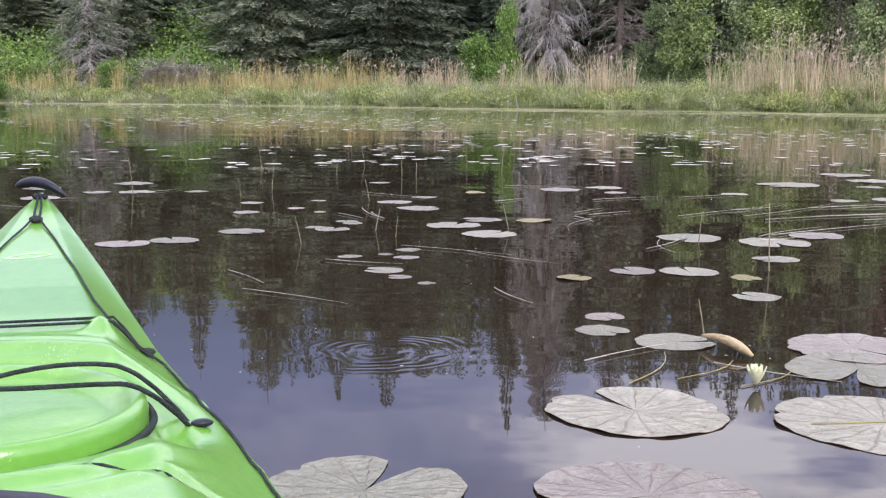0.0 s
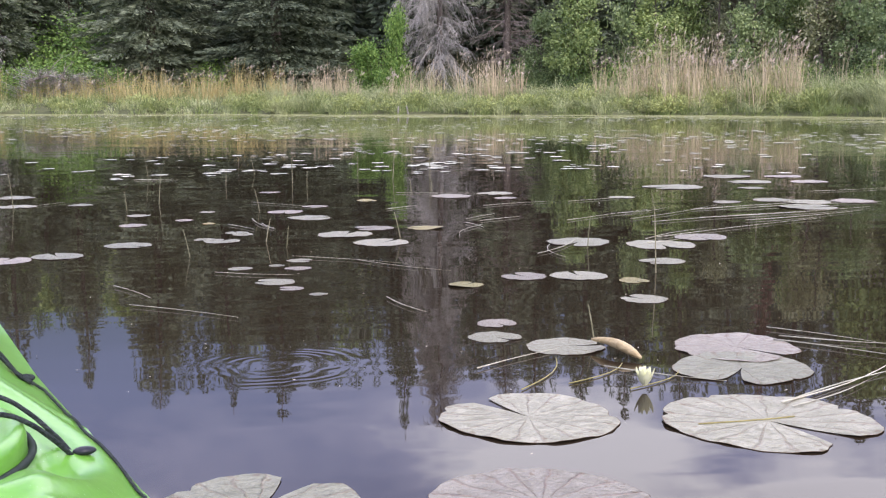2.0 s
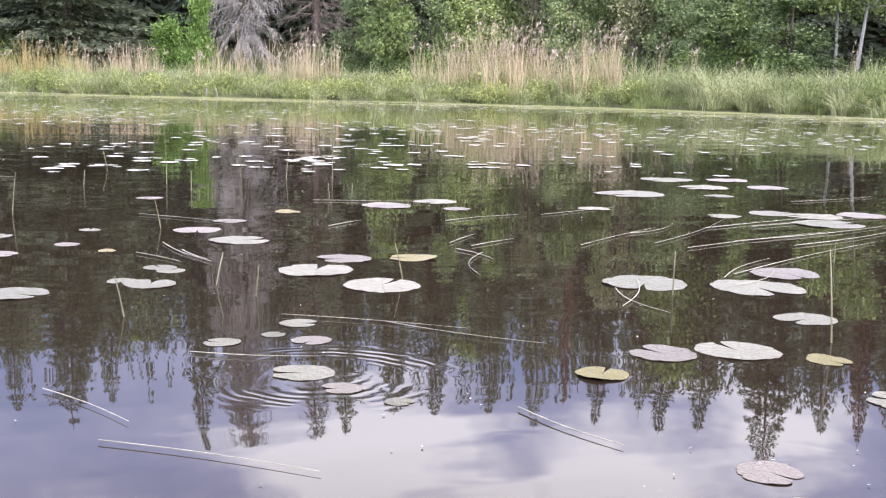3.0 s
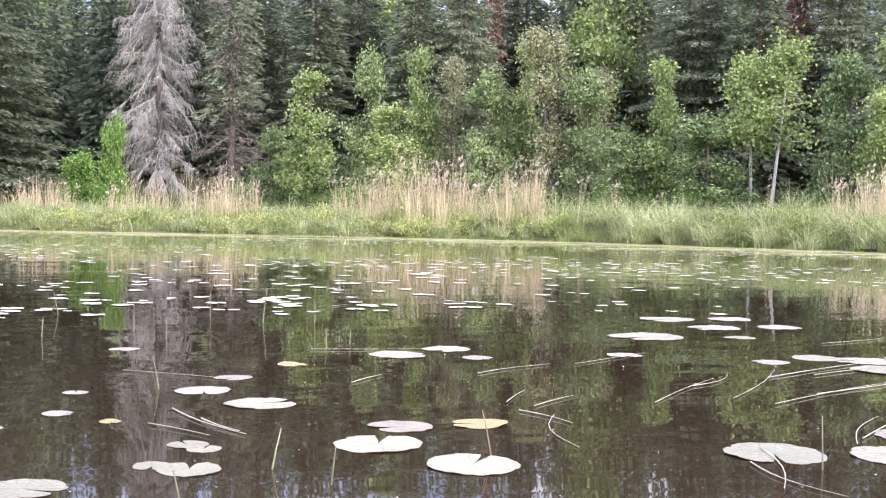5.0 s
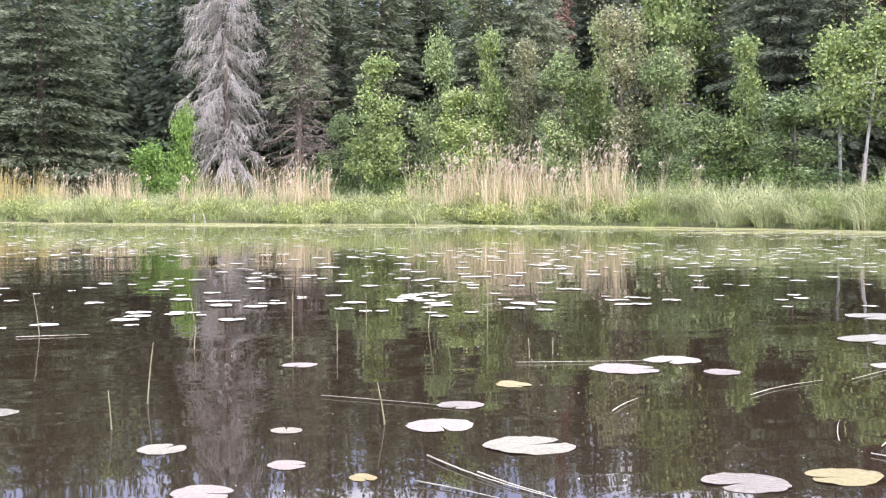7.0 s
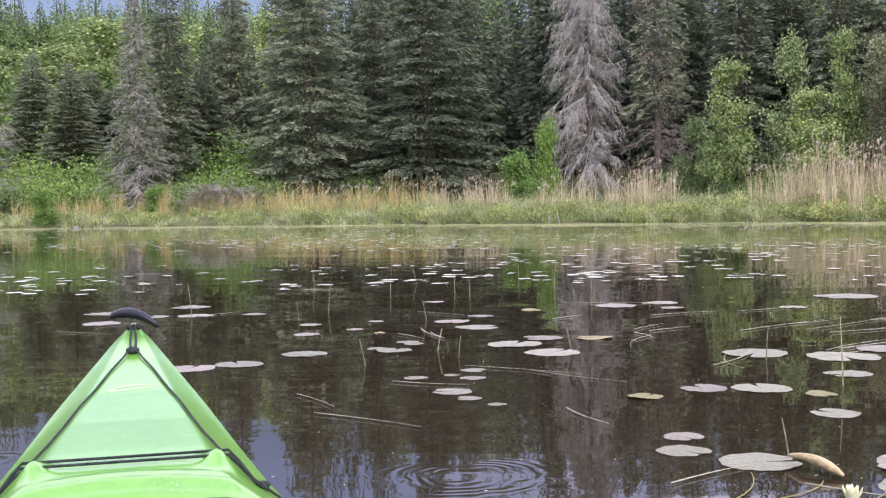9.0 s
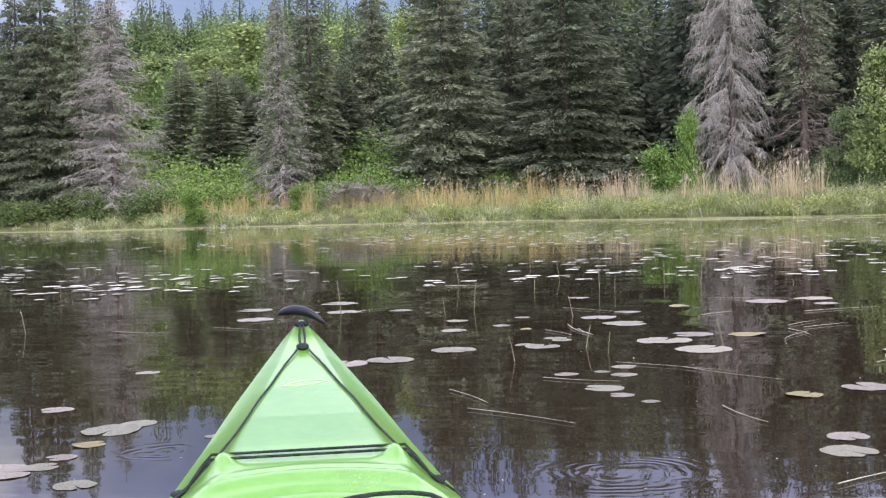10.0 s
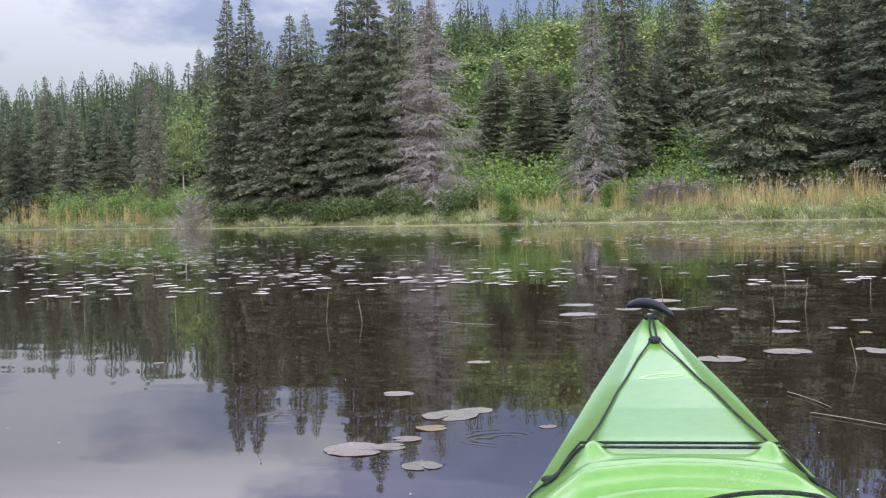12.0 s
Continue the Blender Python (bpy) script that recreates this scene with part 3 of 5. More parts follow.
def leafy_meshes(name, H, rad, seed, leaf=0.10, n=7000, base=0.12, stems=1, material=None, bark=None, lean=0.0, gaps=0.0):
    """Trunk with limbs and a crown of leaf clumps for a broad-leaved tree or bush."""
    rs = np.random.RandomState(seed)
    items, tips = [], []
    for k in range(stems):
        dx, dy = rs.normal(0, 0.10 * rad * (stems > 1) + 0.03, 2)
        dx += lean
        base_x, base_y = (rs.uniform(-0.25, 0.25, 2) * rad) if stems > 1 else (0, 0)
        pts = [(base_x + dx * (t ** 1.4) * 3, base_y + dy * (t ** 1.4) * 3, -0.2 + t * (H * rs.uniform(0.8, 0.97))) for t in np.linspace(0, 1, 7)]
        items.append(tube(pts, [0.010 * H * (1 - i / 6.6) + 0.008 for i in range(7)], 6))
        for j in range(int(10 + H * 3.2)):
            t = rs.uniform(base, 0.97)
            i = min(int(t * 6), 5)
            p = np.array(pts[i]) * (1 - (t * 6 - i)) + np.array(pts[i + 1]) * (t * 6 - i)
            a = rs.uniform(0, 6.283)
            prof = min(1.0, 0.55 + 1.8 * t) * (1 - t) ** 0.55 + 0.10 if H > 2 else 1.0
            L = rad * prof * rs.uniform(0.55, 1.05) / (1 if stems == 1 else 1.4)
            q = p + np.array([math.cos(a) * L, math.sin(a) * L, L * rs.uniform(-0.15, 0.8)])
            mid = (p + q) / 2 + np.array([0, 0, 0.08 * L])
            items.append(tube([p, mid, q], [0.0045 * H + 0.004, 0.003 * H + 0.003, 0.003], 4))
            tips += [(q, 1.0), (mid * 0.4 + q * 0.6, 0.8), (mid, 0.55)]
        tips += [(np.array(pts[-1]), 1.0), (np.array(pts[-1]) * 0.5 + np.array(pts[-2]) * 0.5, 1.0)]
    keep = [t for t in tips if rs.rand() > gaps]
    per = max(5, n // len(keep))
    pos, dirs = [], []
    for c, wgt in keep:
        m = int(per * rs.uniform(0.5, 1.5))
        sp = 0.11 * rad * rs.uniform(0.6, 1.4) + 0.08
        p = c + rs.normal(0, 1, (m, 3)) * np.array([sp, sp, sp * 0.85])
        p[:, 2] = np.maximum(p[:, 2], 0.06)
        pos.append(p)
        dirs.append(rs.normal(0, 1, (m, 3)) + np.array([0, 0, -0.25]))
    pos, dirs = np.concatenate(pos), np.concatenate(dirs)
    n = len(pos)
    q = spray_quads(pos, dirs, leaf * rs.uniform(0.7, 1.3, n), leaf * 0.75 * rs.uniform(0.7, 1.3, n), rs, 0.8)
    return mesh_from(name + "_trunk", *join_tubes(items), bark or M_BARK, True), quads_mesh(name + "_crown", q, material or M_LEAF)


def make_tree(name, meshes, label, category, group=""):
    root = new(name)
    part_mesh("trunk", meshes[0], root)
    part_mesh("crown", meshes[1], root)
    return tagged(root, label, category, group)


def stand(proto, rows, used, tall=0.91):
    """Place a tree: rows of (azimuth, distance, height scale, width scale, turn). The first row moves the prototype itself."""
    for az, r, sh, sw, turn in rows:
        m = Matrix.Translation(polar(az, r, ground_z(az, r) - 0.05)) @ pose(0, 0, 0, 0, 0, turn) @ Matrix.Diagonal((sw, sw, sh * tall, 1))
        if proto in used:
            copy_thing(proto, m)
        else:
            used.add(proto)
            first.append((proto, m))


first, used = [], set()
G = "shoreline conifers"
big_a = make_tree("spruce_tree", spruce_meshes("spruce_big_a", 15.0, 3.5, 11, 0.66), "tall broad dark green spruce behind the reed bank", "tree", G)
big_b = make_tree("spruce_tree", spruce_meshes("spruce_big_b", 15.0, 3.3, 12, 0.66, droop=0.30), "tall dense grey-green spruce with layered boughs", "tree", G)
slim_a = make_tree("spruce_tree", spruce_meshes("spruce_slim_a", 14.0, 1.9, 13, 0.70, droop=0.5), "slender dark green spruce with a pointed spire", "tree", G)
slim_b = make_tree("spruce_tree", spruce_meshes("spruce_slim_b", 13.0, 1.6, 14, 0.70, droop=0.45, power=0.65), "narrow dark spruce spire on the wooded bank", "tree", G)
rusty = make_tree("spruce_tree", spruce_meshes("spruce_rusty", 13.0, 1.5, 15, 0.75, needle=M_RED), "dying spruce with rusty brown needles", "tree", G)
dead_w = make_tree("dead_spruce", dead_spruce_meshes("dead_w", 12.6, 3.1, 21, 0.42, 1.0, 0.45), "dead grey spruce with layered bare twigs", "dead tree", G)
dead_l = make_tree("dead_spruce", dead_spruce_meshes("dead_l", 11.0, 1.9, 22, 0.55, 0.9, 0.5, M_DEAD), "slender dead brown-grey spruce on the bank", "dead tree", G)
dead_d = make_tree("dead_spruce", dead_spruce_meshes("dead_d", 11.8, 2.15, 23, 0.78, 1.3, 0.95, M_DEAD, 0.24, 0.10), "dead silver-grey spruce with drooping bare branches", "dead tree", G)
dead_t = make_tree("dead_spruce", dead_spruce_meshes("dead_t", 13.0, 2.0, 24, 0.5, 0.40, 0.5, M_DEAD_DK, 0.6, 0.08), "half-bare spruce with a thin brown trunk", "dead tree", G)
sparse = spruce_meshes("sparse_needles", 13.0, 1.9, 25, 0.30, 0.6, 0.30, None, 0.6, 0.28)[1]
part_mesh("needles", spruce_meshes("last_needles", 11.0, 2.0, 26, 0.22, 0.6, 0.25, None, 0.7, 0.26)[1], dead_l, "few grey-green needles on the outer boughs")
part_mesh("needles", sparse, dead_t, "thin grey-green needles left on the upper boughs")
stand(big_a, [(8.4, 54.5, 0.98, 1.18, 0), (-30.6, 46, 0.93, 0.95, 40), (29.0, 60, 0.95, 0.8, 200), (30.6, 61, 0.80, 0.75, 310), (-19.5, 50, 0.92, 0.8, 100)], used)
stand(big_b, [(2.5, 52.5, 0.98, 1.18, 0), (-36.8, 46, 0.84, 0.8, 120), (27.6, 59, 1.0, 0.85, 70), (26.1, 58.5, 0.95, 0.7, 20), (1.0, 60, 0.95, 0.9, 250), (-25.0, 52, 0.88, 0.8, 300), (40.2, 80, 0.55, 0.62, 85)], used)
stand(slim_a, [(15.3, 56.5, 0.95, 1.15, 0), (33.2, 63, 0.80, 1.0, 50), (31.7, 62, 0.85, 1.3, 15), (-10.2, 56, 1.1, 1.25, 90), (-3.3, 60, 1.2, 1.0, 10), (-15.0, 54, 1.0, 1.2, 200), (-22.8, 55, 1.0, 1.2, 310), (-33.0, 44, 0.85, 1.1, 30), (-39.5, 40, 0.82, 1.05, 150), (12.2, 64, 1.0, 1.1, 80), (-17.2, 50, 0.95, 1.15, 15), (5.4, 60, 1.08, 1.0, 60), (43.2, 92, 0.80, 0.95, 35), (42.0, 84, 0.66, 0.95, 160), (44.3, 88, 0.68, 1.0, 260), (45.3, 92, 0.74, 1.0, 15)], used)
stand(slim_b, [(34.7, 65, 1.05, 1.15, 0), (33.6, 68, 1.10, 1.15, 100), (-12.8, 52, 1.05, 1.3, 40), (-28.0, 50, 1.0, 1.3, 70), (-41.5, 42, 0.9, 1.3, 5), (-7.2, 62, 1.05, 1.4, 15), (13.6, 59, 0.55, 1.3, 33), (-26.2, 56, 1.1, 1.3, 77), (-4.8, 57, 1.0, 1.3, 190), (4.6, 66, 1.0, 1.3, 230), (35.9, 92, 0.85, 0.9, 130), (19.6, 63, 0.55, 1.3, 140), (21.4, 68, 0.6, 1.3, 210), (18.8, 70, 0.5, 1.5, 20), (17.9, 66, 0.42, 1.6, 320)], used)
stand(rusty, [(-21.1, 54, 1.0, 0.6, 0), (-34.9, 46, 0.95, 0.75, 60)], used)
stand(dead_w, [(24.7, 56, 0.98, 1.0, 0)], used)
stand(dead_l, [(16.7, 53, 1.0, 1.0, 0)], used)
stand(dead_d, [(-5.4, 51, 1.3, 0.90, 0)], used)
stand(dead_t, [(-8.7, 51.5, 1.15, 1.0, 0), (32.0, 61, 0.62, 1.0, 10), (38.35, 76, 0.74, 0.85, 120)], used)

GB = "broad-leaved trees and bushes"
bush_a = make_tree("bush", leafy_meshes("bush_a", 3.0, 1.2, 31, 0.11, 6500, 0.05, 3, M_LEAF_B), "bright green leafy bush at the wood's edge", "bush", GB)
bush_b = make_tree("bush", leafy_meshes("bush_b", 1.7, 1.3, 32, 0.095, 2900, 0.05, 3, M_LEAF_B), "low green leafy bush on the bank", "bush", GB)
bush_d = make_tree("bush", leafy_meshes("bush_d", 1.6, 1.4, 36, 0.10, 4200, 0.05, 4, M_LEAF_D), "dark green low bush beside the water", "bush", GB)
tree_y = make_tree("young_tree", leafy_meshes("tree_y", 6.0, 1.15, 33, 0.12, 8000, 0.06, 1, M_LEAF_Y, gaps=0.08), "young tree with yellow-green leaves", "tree", GB)
tree_g = make_tree("young_tree", leafy_meshes("tree_g", 6.5, 1.2, 34, 0.115, 8200, 0.08, 1, M_LEAF, gaps=0.08), "young broad-leaved tree with mid-green leaves", "tree", GB)
tree_p = make_tree("aspen_tree", leafy_meshes("tree_p", 7.5, 1.25, 35, 0.10, 7500, 0.08, 2, M_LEAF_P, gaps=0.12), "pale sparse aspen with light bark", "tree", GB)
tree_b = make_tree("birch_tree", leafy_meshes("tree_b", 12.0, 2.6, 37, 0.20, 6500, 0.30, 1, M_LEAF_Y, M_BIRCH, gaps=0.1), "tall birch with pale trunk and green crown", "tree", GB)
shrub_grey = make_tree("dead_shrub", dead_spruce_meshes("shrub_grey", 2.3, 1.5, 38, -0.25, 0.6, -0.6, M_DEAD, 0.3), "grey leafless shrub at the water's edge", "shrub", GB)
stand(bush_a, [(-1.9, 45.5, 0.85, 0.85, 0), (-3.1, 46, 1.35, 0.62, 80), (21.1, 50.5, 0.60, 0.6, 20), (16.0, 50, 0.52, 0.62, 70)], used)
stand(tree_y, [(-12.2, 44.5, 0.95, 0.95, 0), (-17.3, 45, 1.12, 0.85, 60), (-16.0, 43.5, 0.72, 1.05, 330), (-28.5, 40, 0.95, 0.85, 90), (-38.6, 35, 0.95, 0.85, 210), (-22.6, 44.5, 1.18, 0.8, 250)], used, 1.0)
stand(tree_g, [(-14.9, 46, 1.18, 0.75, 0), (-20.5, 43.5, 1.0, 0.95, 50), (-25.2, 42, 0.98, 0.95, 100), (-30.6, 37.5, 0.62, 1.0, 150), (-36.8, 36, 0.92, 0.85, 200), (-26.8, 40, 0.55, 0.9, 300), (-10.4, 47, 0.62, 0.7, 20)], used, 1.0)
tree_f = make_tree("young_tree", leafy_meshes("tree_f", 6.1, 1.5, 39, 0.12, 6500, 0.48, 2, M_LEAF_Y, M_BIRCH, gaps=0.1), "young tree with a forked pale trunk and yellow-green crown", "tree", GB)
stand(tree_f, [(-32.9, 37.6, 1.0, 1.0, 0)], used, 1.0)
stand(tree_p, [(-23.9, 43, 0.98, 1.05, 0), (-18.7, 45, 0.86, 0.8, 70), (-24.8, 44, 0.78, 0.9, 140)], used, 1.0)
stand(tree_b, [(-26.2, 48.5, 1.02, 0.85, 0), (18.4, 75, 0.9, 1.5, 40), (20.2, 78, 0.75, 1.4, 90), (4.9, 70, 1.2, 1.1, 10), (-0.9, 72, 1.2, 1.1, 130), (-16.6, 66, 1.2, 1.1, 60), (22.3, 84, 0.7, 1.5, 190), (9.9, 70, 0.9, 1.2, 230), (13.4, 72, 0.85, 1.2, 20), (36.9, 80, 0.55, 0.5, 75)], used)
stand(shrub_grey, [(36.6, 60.2, 1.0, 0.9, 0), (13.6, 50.2, 0.62, 1.1, 40), (12.3, 50.6, 0.55, 1.3, 130), (11.2, 50.9, 0.45, 1.2, 250)], used)
rb = random.Random(5)
stand(bush_d, [(az, shore(az) + rb.uniform(1.2, 2.6), rb.uniform(0.6, 0.95), rb.uniform(0.8, 1.2), rb.uniform(0, 360)) for az in (23.4, 25.5, 27.0, 28.6, 30.0, 31.6, 33.2, 34.4)], used)
FAR_BUSHES = [(31.5, 5, 1.1), (33, 6, 1.2), (36.6, 6, 1.3), (35.2, 8, 1.4), (38.2, 9, 1.5), (40.3, 11, 1.6), (32.4, 9, 1.4), (37.4, 2.5, 0.9), (39.4, 6, 1.2), (41.1, 7, 1.3), (43, 9, 1.4), (45.5, 8, 1.4), (34.6, 7, 1.2), (38.5, 3, 1), (40.2, 3, 1.2), (42, 4, 1.2), (44, 6, 1.2), (35.8, 5, 1)]
SLOPE_BUSHES = [(13.4, 4.5, 1), (14.6, 5, 1.1), (18.4, 5, 1.1), (19.6, 6, 1.2), (20.6, 9, 1.3), (18.9, 10, 1.4), (22.3, 6, 1.2), (21.6, 11, 1.4), (17.9, 13, 1.4), (20, 14, 1.5), (19.3, 19, 1.7), (21.2, 18, 1.6), (17, 17, 1.5), (12.2, 7, 1.2), (11.4, 9, 1.4), (12.8, 12, 1.6), (11, 15, 1.7), (13.9, 9, 1.2), (18.2, 23, 1.9), (20.5, 24, 2), (22.2, 22, 1.9), (10.3, 6, 1)]
WOOD_EDGE_BUSHES = [(5.8, 9, 1), (-3, 11, 0.8), (-9.5, 12, 0.8), (-14.2, 8, 0.9), (-22.5, 7.5, 0.8), (-27, 8, 0.9), (-30.5, 7, 0.8), (-36.3, 8, 0.9), (-40.5, 7, 0.9)]
for rows in (FAR_BUSHES, SLOPE_BUSHES, WOOD_EDGE_BUSHES):
    stand(bush_b, [(az, shore(az) + d, k, 1.1 * k, az * 37) for az, d, k in rows], used)


def far_woods():
    """Conifers and round crowns of the hill behind, joined."""
    rs = np.random.RandomState(77)
    q, cores = [], []
    for i in range(760):
        az = rs.uniform(-46, 56) if i % 5 < 3 else rs.uniform(24, 56)
        r = shore(az) + (20 + 130 * rs.rand() ** 1.3 if az > 22 else 17 + 30 * rs.rand() ** 1.2)
        if i % 6 == 0:
            az, r = rs.uniform(9, 27), rs.uniform(98, 128)
        ridge = i % 6 == 0
        leafy_slope = 13.5 < az < 24.0 and r < 96
        if leafy_slope and (15.8 < az < 17.6 or az > 23.2):
            continue
        h = rs.uniform(4.5, 8.0) if leafy_slope else rs.uniform(9.0, 13.0) if 9 < az < 27 and r > 96 else rs.uniform(5.5, 10.0) if az > 10 else rs.uniform(10.5, 13.0) if az > -5 else rs.uniform(12.5, 16.0)
        z0 = ground_z(az, r) - 0.2
        if az < 10:
            h = min(h, r * rs.uniform(0.225, 0.252) - z0)
        p = polar(az, r, z0)
        c = np.array(p)
        if az < 14 and i % 4 == 3:
            continue
        n = int(900 - 1.6 * min(r, 230)) if az > 14 else 560
        if rs.rand() < (0.09 if leafy_slope else 0.30 if ridge else 0.72 if az > 14 else 0.93):
            f = rs.uniform(0, 1, n) ** 1.05
            ring = np.arange(7) * 6.283 / 7
            for z_low, z_top, wide in ((0.06, 0.50, 0.06), (0.30, 0.72, 0.04), (0.55, 0.97, 0.024)) if r > 75 else ():
                top = c + np.array([0, 0, z_top * h])
                low = c + np.stack([np.cos(ring) * wide * h, np.sin(ring) * wide * h, z_low * h + rs.uniform(-0.05, 0.05, 7) * h], 1)
                for k in range(7):
                    cores.append(np.stack([low[k], low[(k + 1) % 7], top, top]))
            rad = (0.26 if az > 24 else 0.21 if az > 14 else 0.17) * h * (1 - f) ** 0.8 * rs.uniform(0.55, 1.1, n) + 0.05
            a = rs.uniform(0, 6.283, n)
            pos = c + np.stack([np.cos(a) * rad * 0.7, np.sin(a) * rad * 0.7, 0.05 * h + f * h * 0.95], 1)
            d = np.stack([np.cos(a), np.sin(a), rs.uniform(-0.9, 0.0, n) + 2.6 * f ** 4], 1)
            L, W = (0.05 * h * (1.1 - f) + 0.2, 0.024 * h * (1.1 - f) + 0.10) if az > 14 else (0.2 * (1.1 - f) + 0.28, 0.08 * (1.1 - f) + 0.12)
            q.append((0, spray_quads(pos, d, L * (1 - 0.55 * f ** 3), W * (1 - 0.5 * f ** 3), rs, 0.3)))
        else:
            n = int(n * (2.6 if leafy_slope or ridge else 1.8))
            u = rs.normal(0, 1, (n, 3))
            u /= np.linalg.norm(u, axis=1, keepdims=True)
            lump = np.array([0.78 + 0.5 * noise.noise((v[0] * 1.9 + i, v[1] * 1.9, v[2] * 2.4)) for v in u])[:, None]
            pos = c + u * np.array([0.30 * h, 0.30 * h, 0.46 * h]) * rs.uniform(0.55, 1.05, (n, 1)) * lump + np.array([0, 0, 0.47 * h])
            q.append((1, spray_quads(pos, rs.normal(0, 1, (n, 3)), rs.uniform(0.16, 0.30, n), rs.uniform(0.12, 0.22, n), rs, 0.8)))
    for i in range(160):      # a closed row of tall conifers behind the near bank
        az = -45 + 55 * (i + rs.rand()) / 160
        r = shore(az) + rs.uniform(19, 40)
        c = np.array(polar(az, r, ground_z(az, r) - 0.2))
        h = 0.249 * r * rs.uniform(0.90, 1.03) - c[2]
        n = 520
        f = rs.uniform(0, 1, n) ** 1.3
        rad = 0.15 * h * (1 - f) ** 0.8 * rs.uniform(0.5, 1.1, n) + 0.05
        a = rs.uniform(0, 6.283, n)
        pos = c + np.stack([np.cos(a) * rad * 0.7, np.sin(a) * rad * 0.7, 0.05 * h + f * h * 0.95], 1)
        d = np.stack([np.cos(a), np.sin(a), rs.uniform(-0.9, 0.0, n) + 2.6 * f ** 4], 1)
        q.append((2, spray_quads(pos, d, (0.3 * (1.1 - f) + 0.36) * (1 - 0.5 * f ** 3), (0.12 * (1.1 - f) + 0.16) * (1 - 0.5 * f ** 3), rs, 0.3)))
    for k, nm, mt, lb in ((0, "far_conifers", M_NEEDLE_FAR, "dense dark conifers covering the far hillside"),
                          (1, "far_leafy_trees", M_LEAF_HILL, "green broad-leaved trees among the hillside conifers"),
                          (2, "conifer_wood", M_NEEDLE_MID, "closed wood of conifers behind the bank, grey haze in their green")):
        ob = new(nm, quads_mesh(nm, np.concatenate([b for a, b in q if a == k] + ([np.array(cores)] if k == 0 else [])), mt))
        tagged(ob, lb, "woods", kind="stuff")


far_woods()


# ---- reeds and grass ----
def blades(pos, h, w, bend, rs, segs=3, outward=None):
    """Curved tapering blades as strips of quads: (n, segs) quads each."""
    n = len(pos)
    a = rs.uniform(0, 6.283, n)
    out = np.stack([np.cos(a), np.sin(a), 0 * a], 1) if outward is None else outward
    b2 = rs.uniform(0, 6.283, n)
    side = np.stack([np.cos(b2), np.sin(b2), 0 * b2], 1)
    q = []
    for i in range(segs):
        ring = []
        for t in (i / segs, (i + 1) / segs):
            c = pos + np.stack([0 * h, 0 * h, h * t * (1 - 0.35 * bend * t)], 1) + out * (h * bend * t ** 2.2)[:, None]
            ww = (w * (1 - 0.82 * t))[:, None] * side
            ring.append((c - ww, c + ww))
        q.append(np.stack([ring[0][0], ring[0][1], ring[1][1], ring[1][0]], 1))
    return np.concatenate(q)


def on_bank(az, d):
    return np.array([tuple(polar(a, shore(a) + x, max(0.0, ground_z(a, shore(a) + x)) - 0.03)) for a, x in zip(az, d)])


def reed_clump(az0, az1, d0, d1, n, h0, h1, seed, dry=0.7, plumes=0.25, label="", w=0.010, stems=None):
    """Reeds in tufts of some twenty stems that fan out, the tall ones with nodding plumes."""
    rs = np.random.RandomState(seed)
    root = new("reed_clump")
    tufts = max(4, n // 18)
    ta, td = rs.uniform(az0, az1, tufts), rs.uniform(d0, d1, tufts)
    edge = np.clip(np.minimum(ta - az0, az1 - ta) / (0.25 * (az1 - az0)), 0.0, 1) ** 0.7
    lump = np.array([noise.noise((v * 2.3, seed, 0.3)) for v in ta])
    th = h0 * 0.65 + (h1 - h0 * 0.65) * np.clip(rs.uniform(0.15, 0.85, tufts) * (0.45 + 0.55 * edge) + 0.55 * lump + 0.1, 0, 1)
    k = np.repeat(np.arange(tufts), 18)
    n = len(k)
    h = th[k] * np.clip(rs.normal(0.86, 0.17, n), 0.35, 1.12)
    turn = rs.uniform(0, 6.283, n)
    out = np.stack([np.cos(turn), np.sin(turn), 0 * turn], 1)
    pos = on_bank(ta, td)[k] + out * np.abs(rs.normal(0, 0.13, n))[:, None]
    bend = np.abs(rs.normal(0.12, 0.14, n))
    isdry = rs.rand(n) < dry
    for sel, mt, nm in ((isdry, stems or M_REED, "dry_stems"), (~isdry, M_REED_G, "green_stems")):
        if sel.sum():
            hh = h[sel] * (1.0 if nm == "dry_stems" else 0.72)
            part_mesh(nm, quads_mesh(nm, blades(pos[sel], hh, np.full(sel.sum(), w), bend[sel] * (1 if nm == "dry_stems" else 3), rs, 3, out[sel]), mt), root)
    sel = isdry & (rs.rand(n) < plumes * 0.8) & (h > 0.85 * th[k]) & (h > h0 * 0.8)
    m = int(sel.sum())
    if m:
        top = pos[sel] + np.stack([0 * h[sel], 0 * h[sel], h[sel] * (1 - 0.35 * bend[sel]) * 0.93], 1) + out[sel] * (h[sel] * bend[sel] * 0.85)[:, None]
        q = []
        for j in range(3):
            d = np.stack([rs.normal(0.35, 0.25, m), rs.normal(0, 0.25, m), rs.uniform(0.2, 1.2, m)], 1)
            q.append(spray_quads(top + rs.normal(0, 0.02, (m, 3)) + np.array([0.015 * j, 0, 0.03 * j]), d, rs.uniform(0.08, 0.17, m), rs.uniform(0.016, 0.034, m), rs))
        part_mesh("plumes", quads_mesh("plumes", np.concatenate(q), M_PLUME), root, "feathery pale seed plumes")
    return tagged(root, label or "clump of tall dry buff reeds on the bank", "reeds", "reed clumps", "stuff")


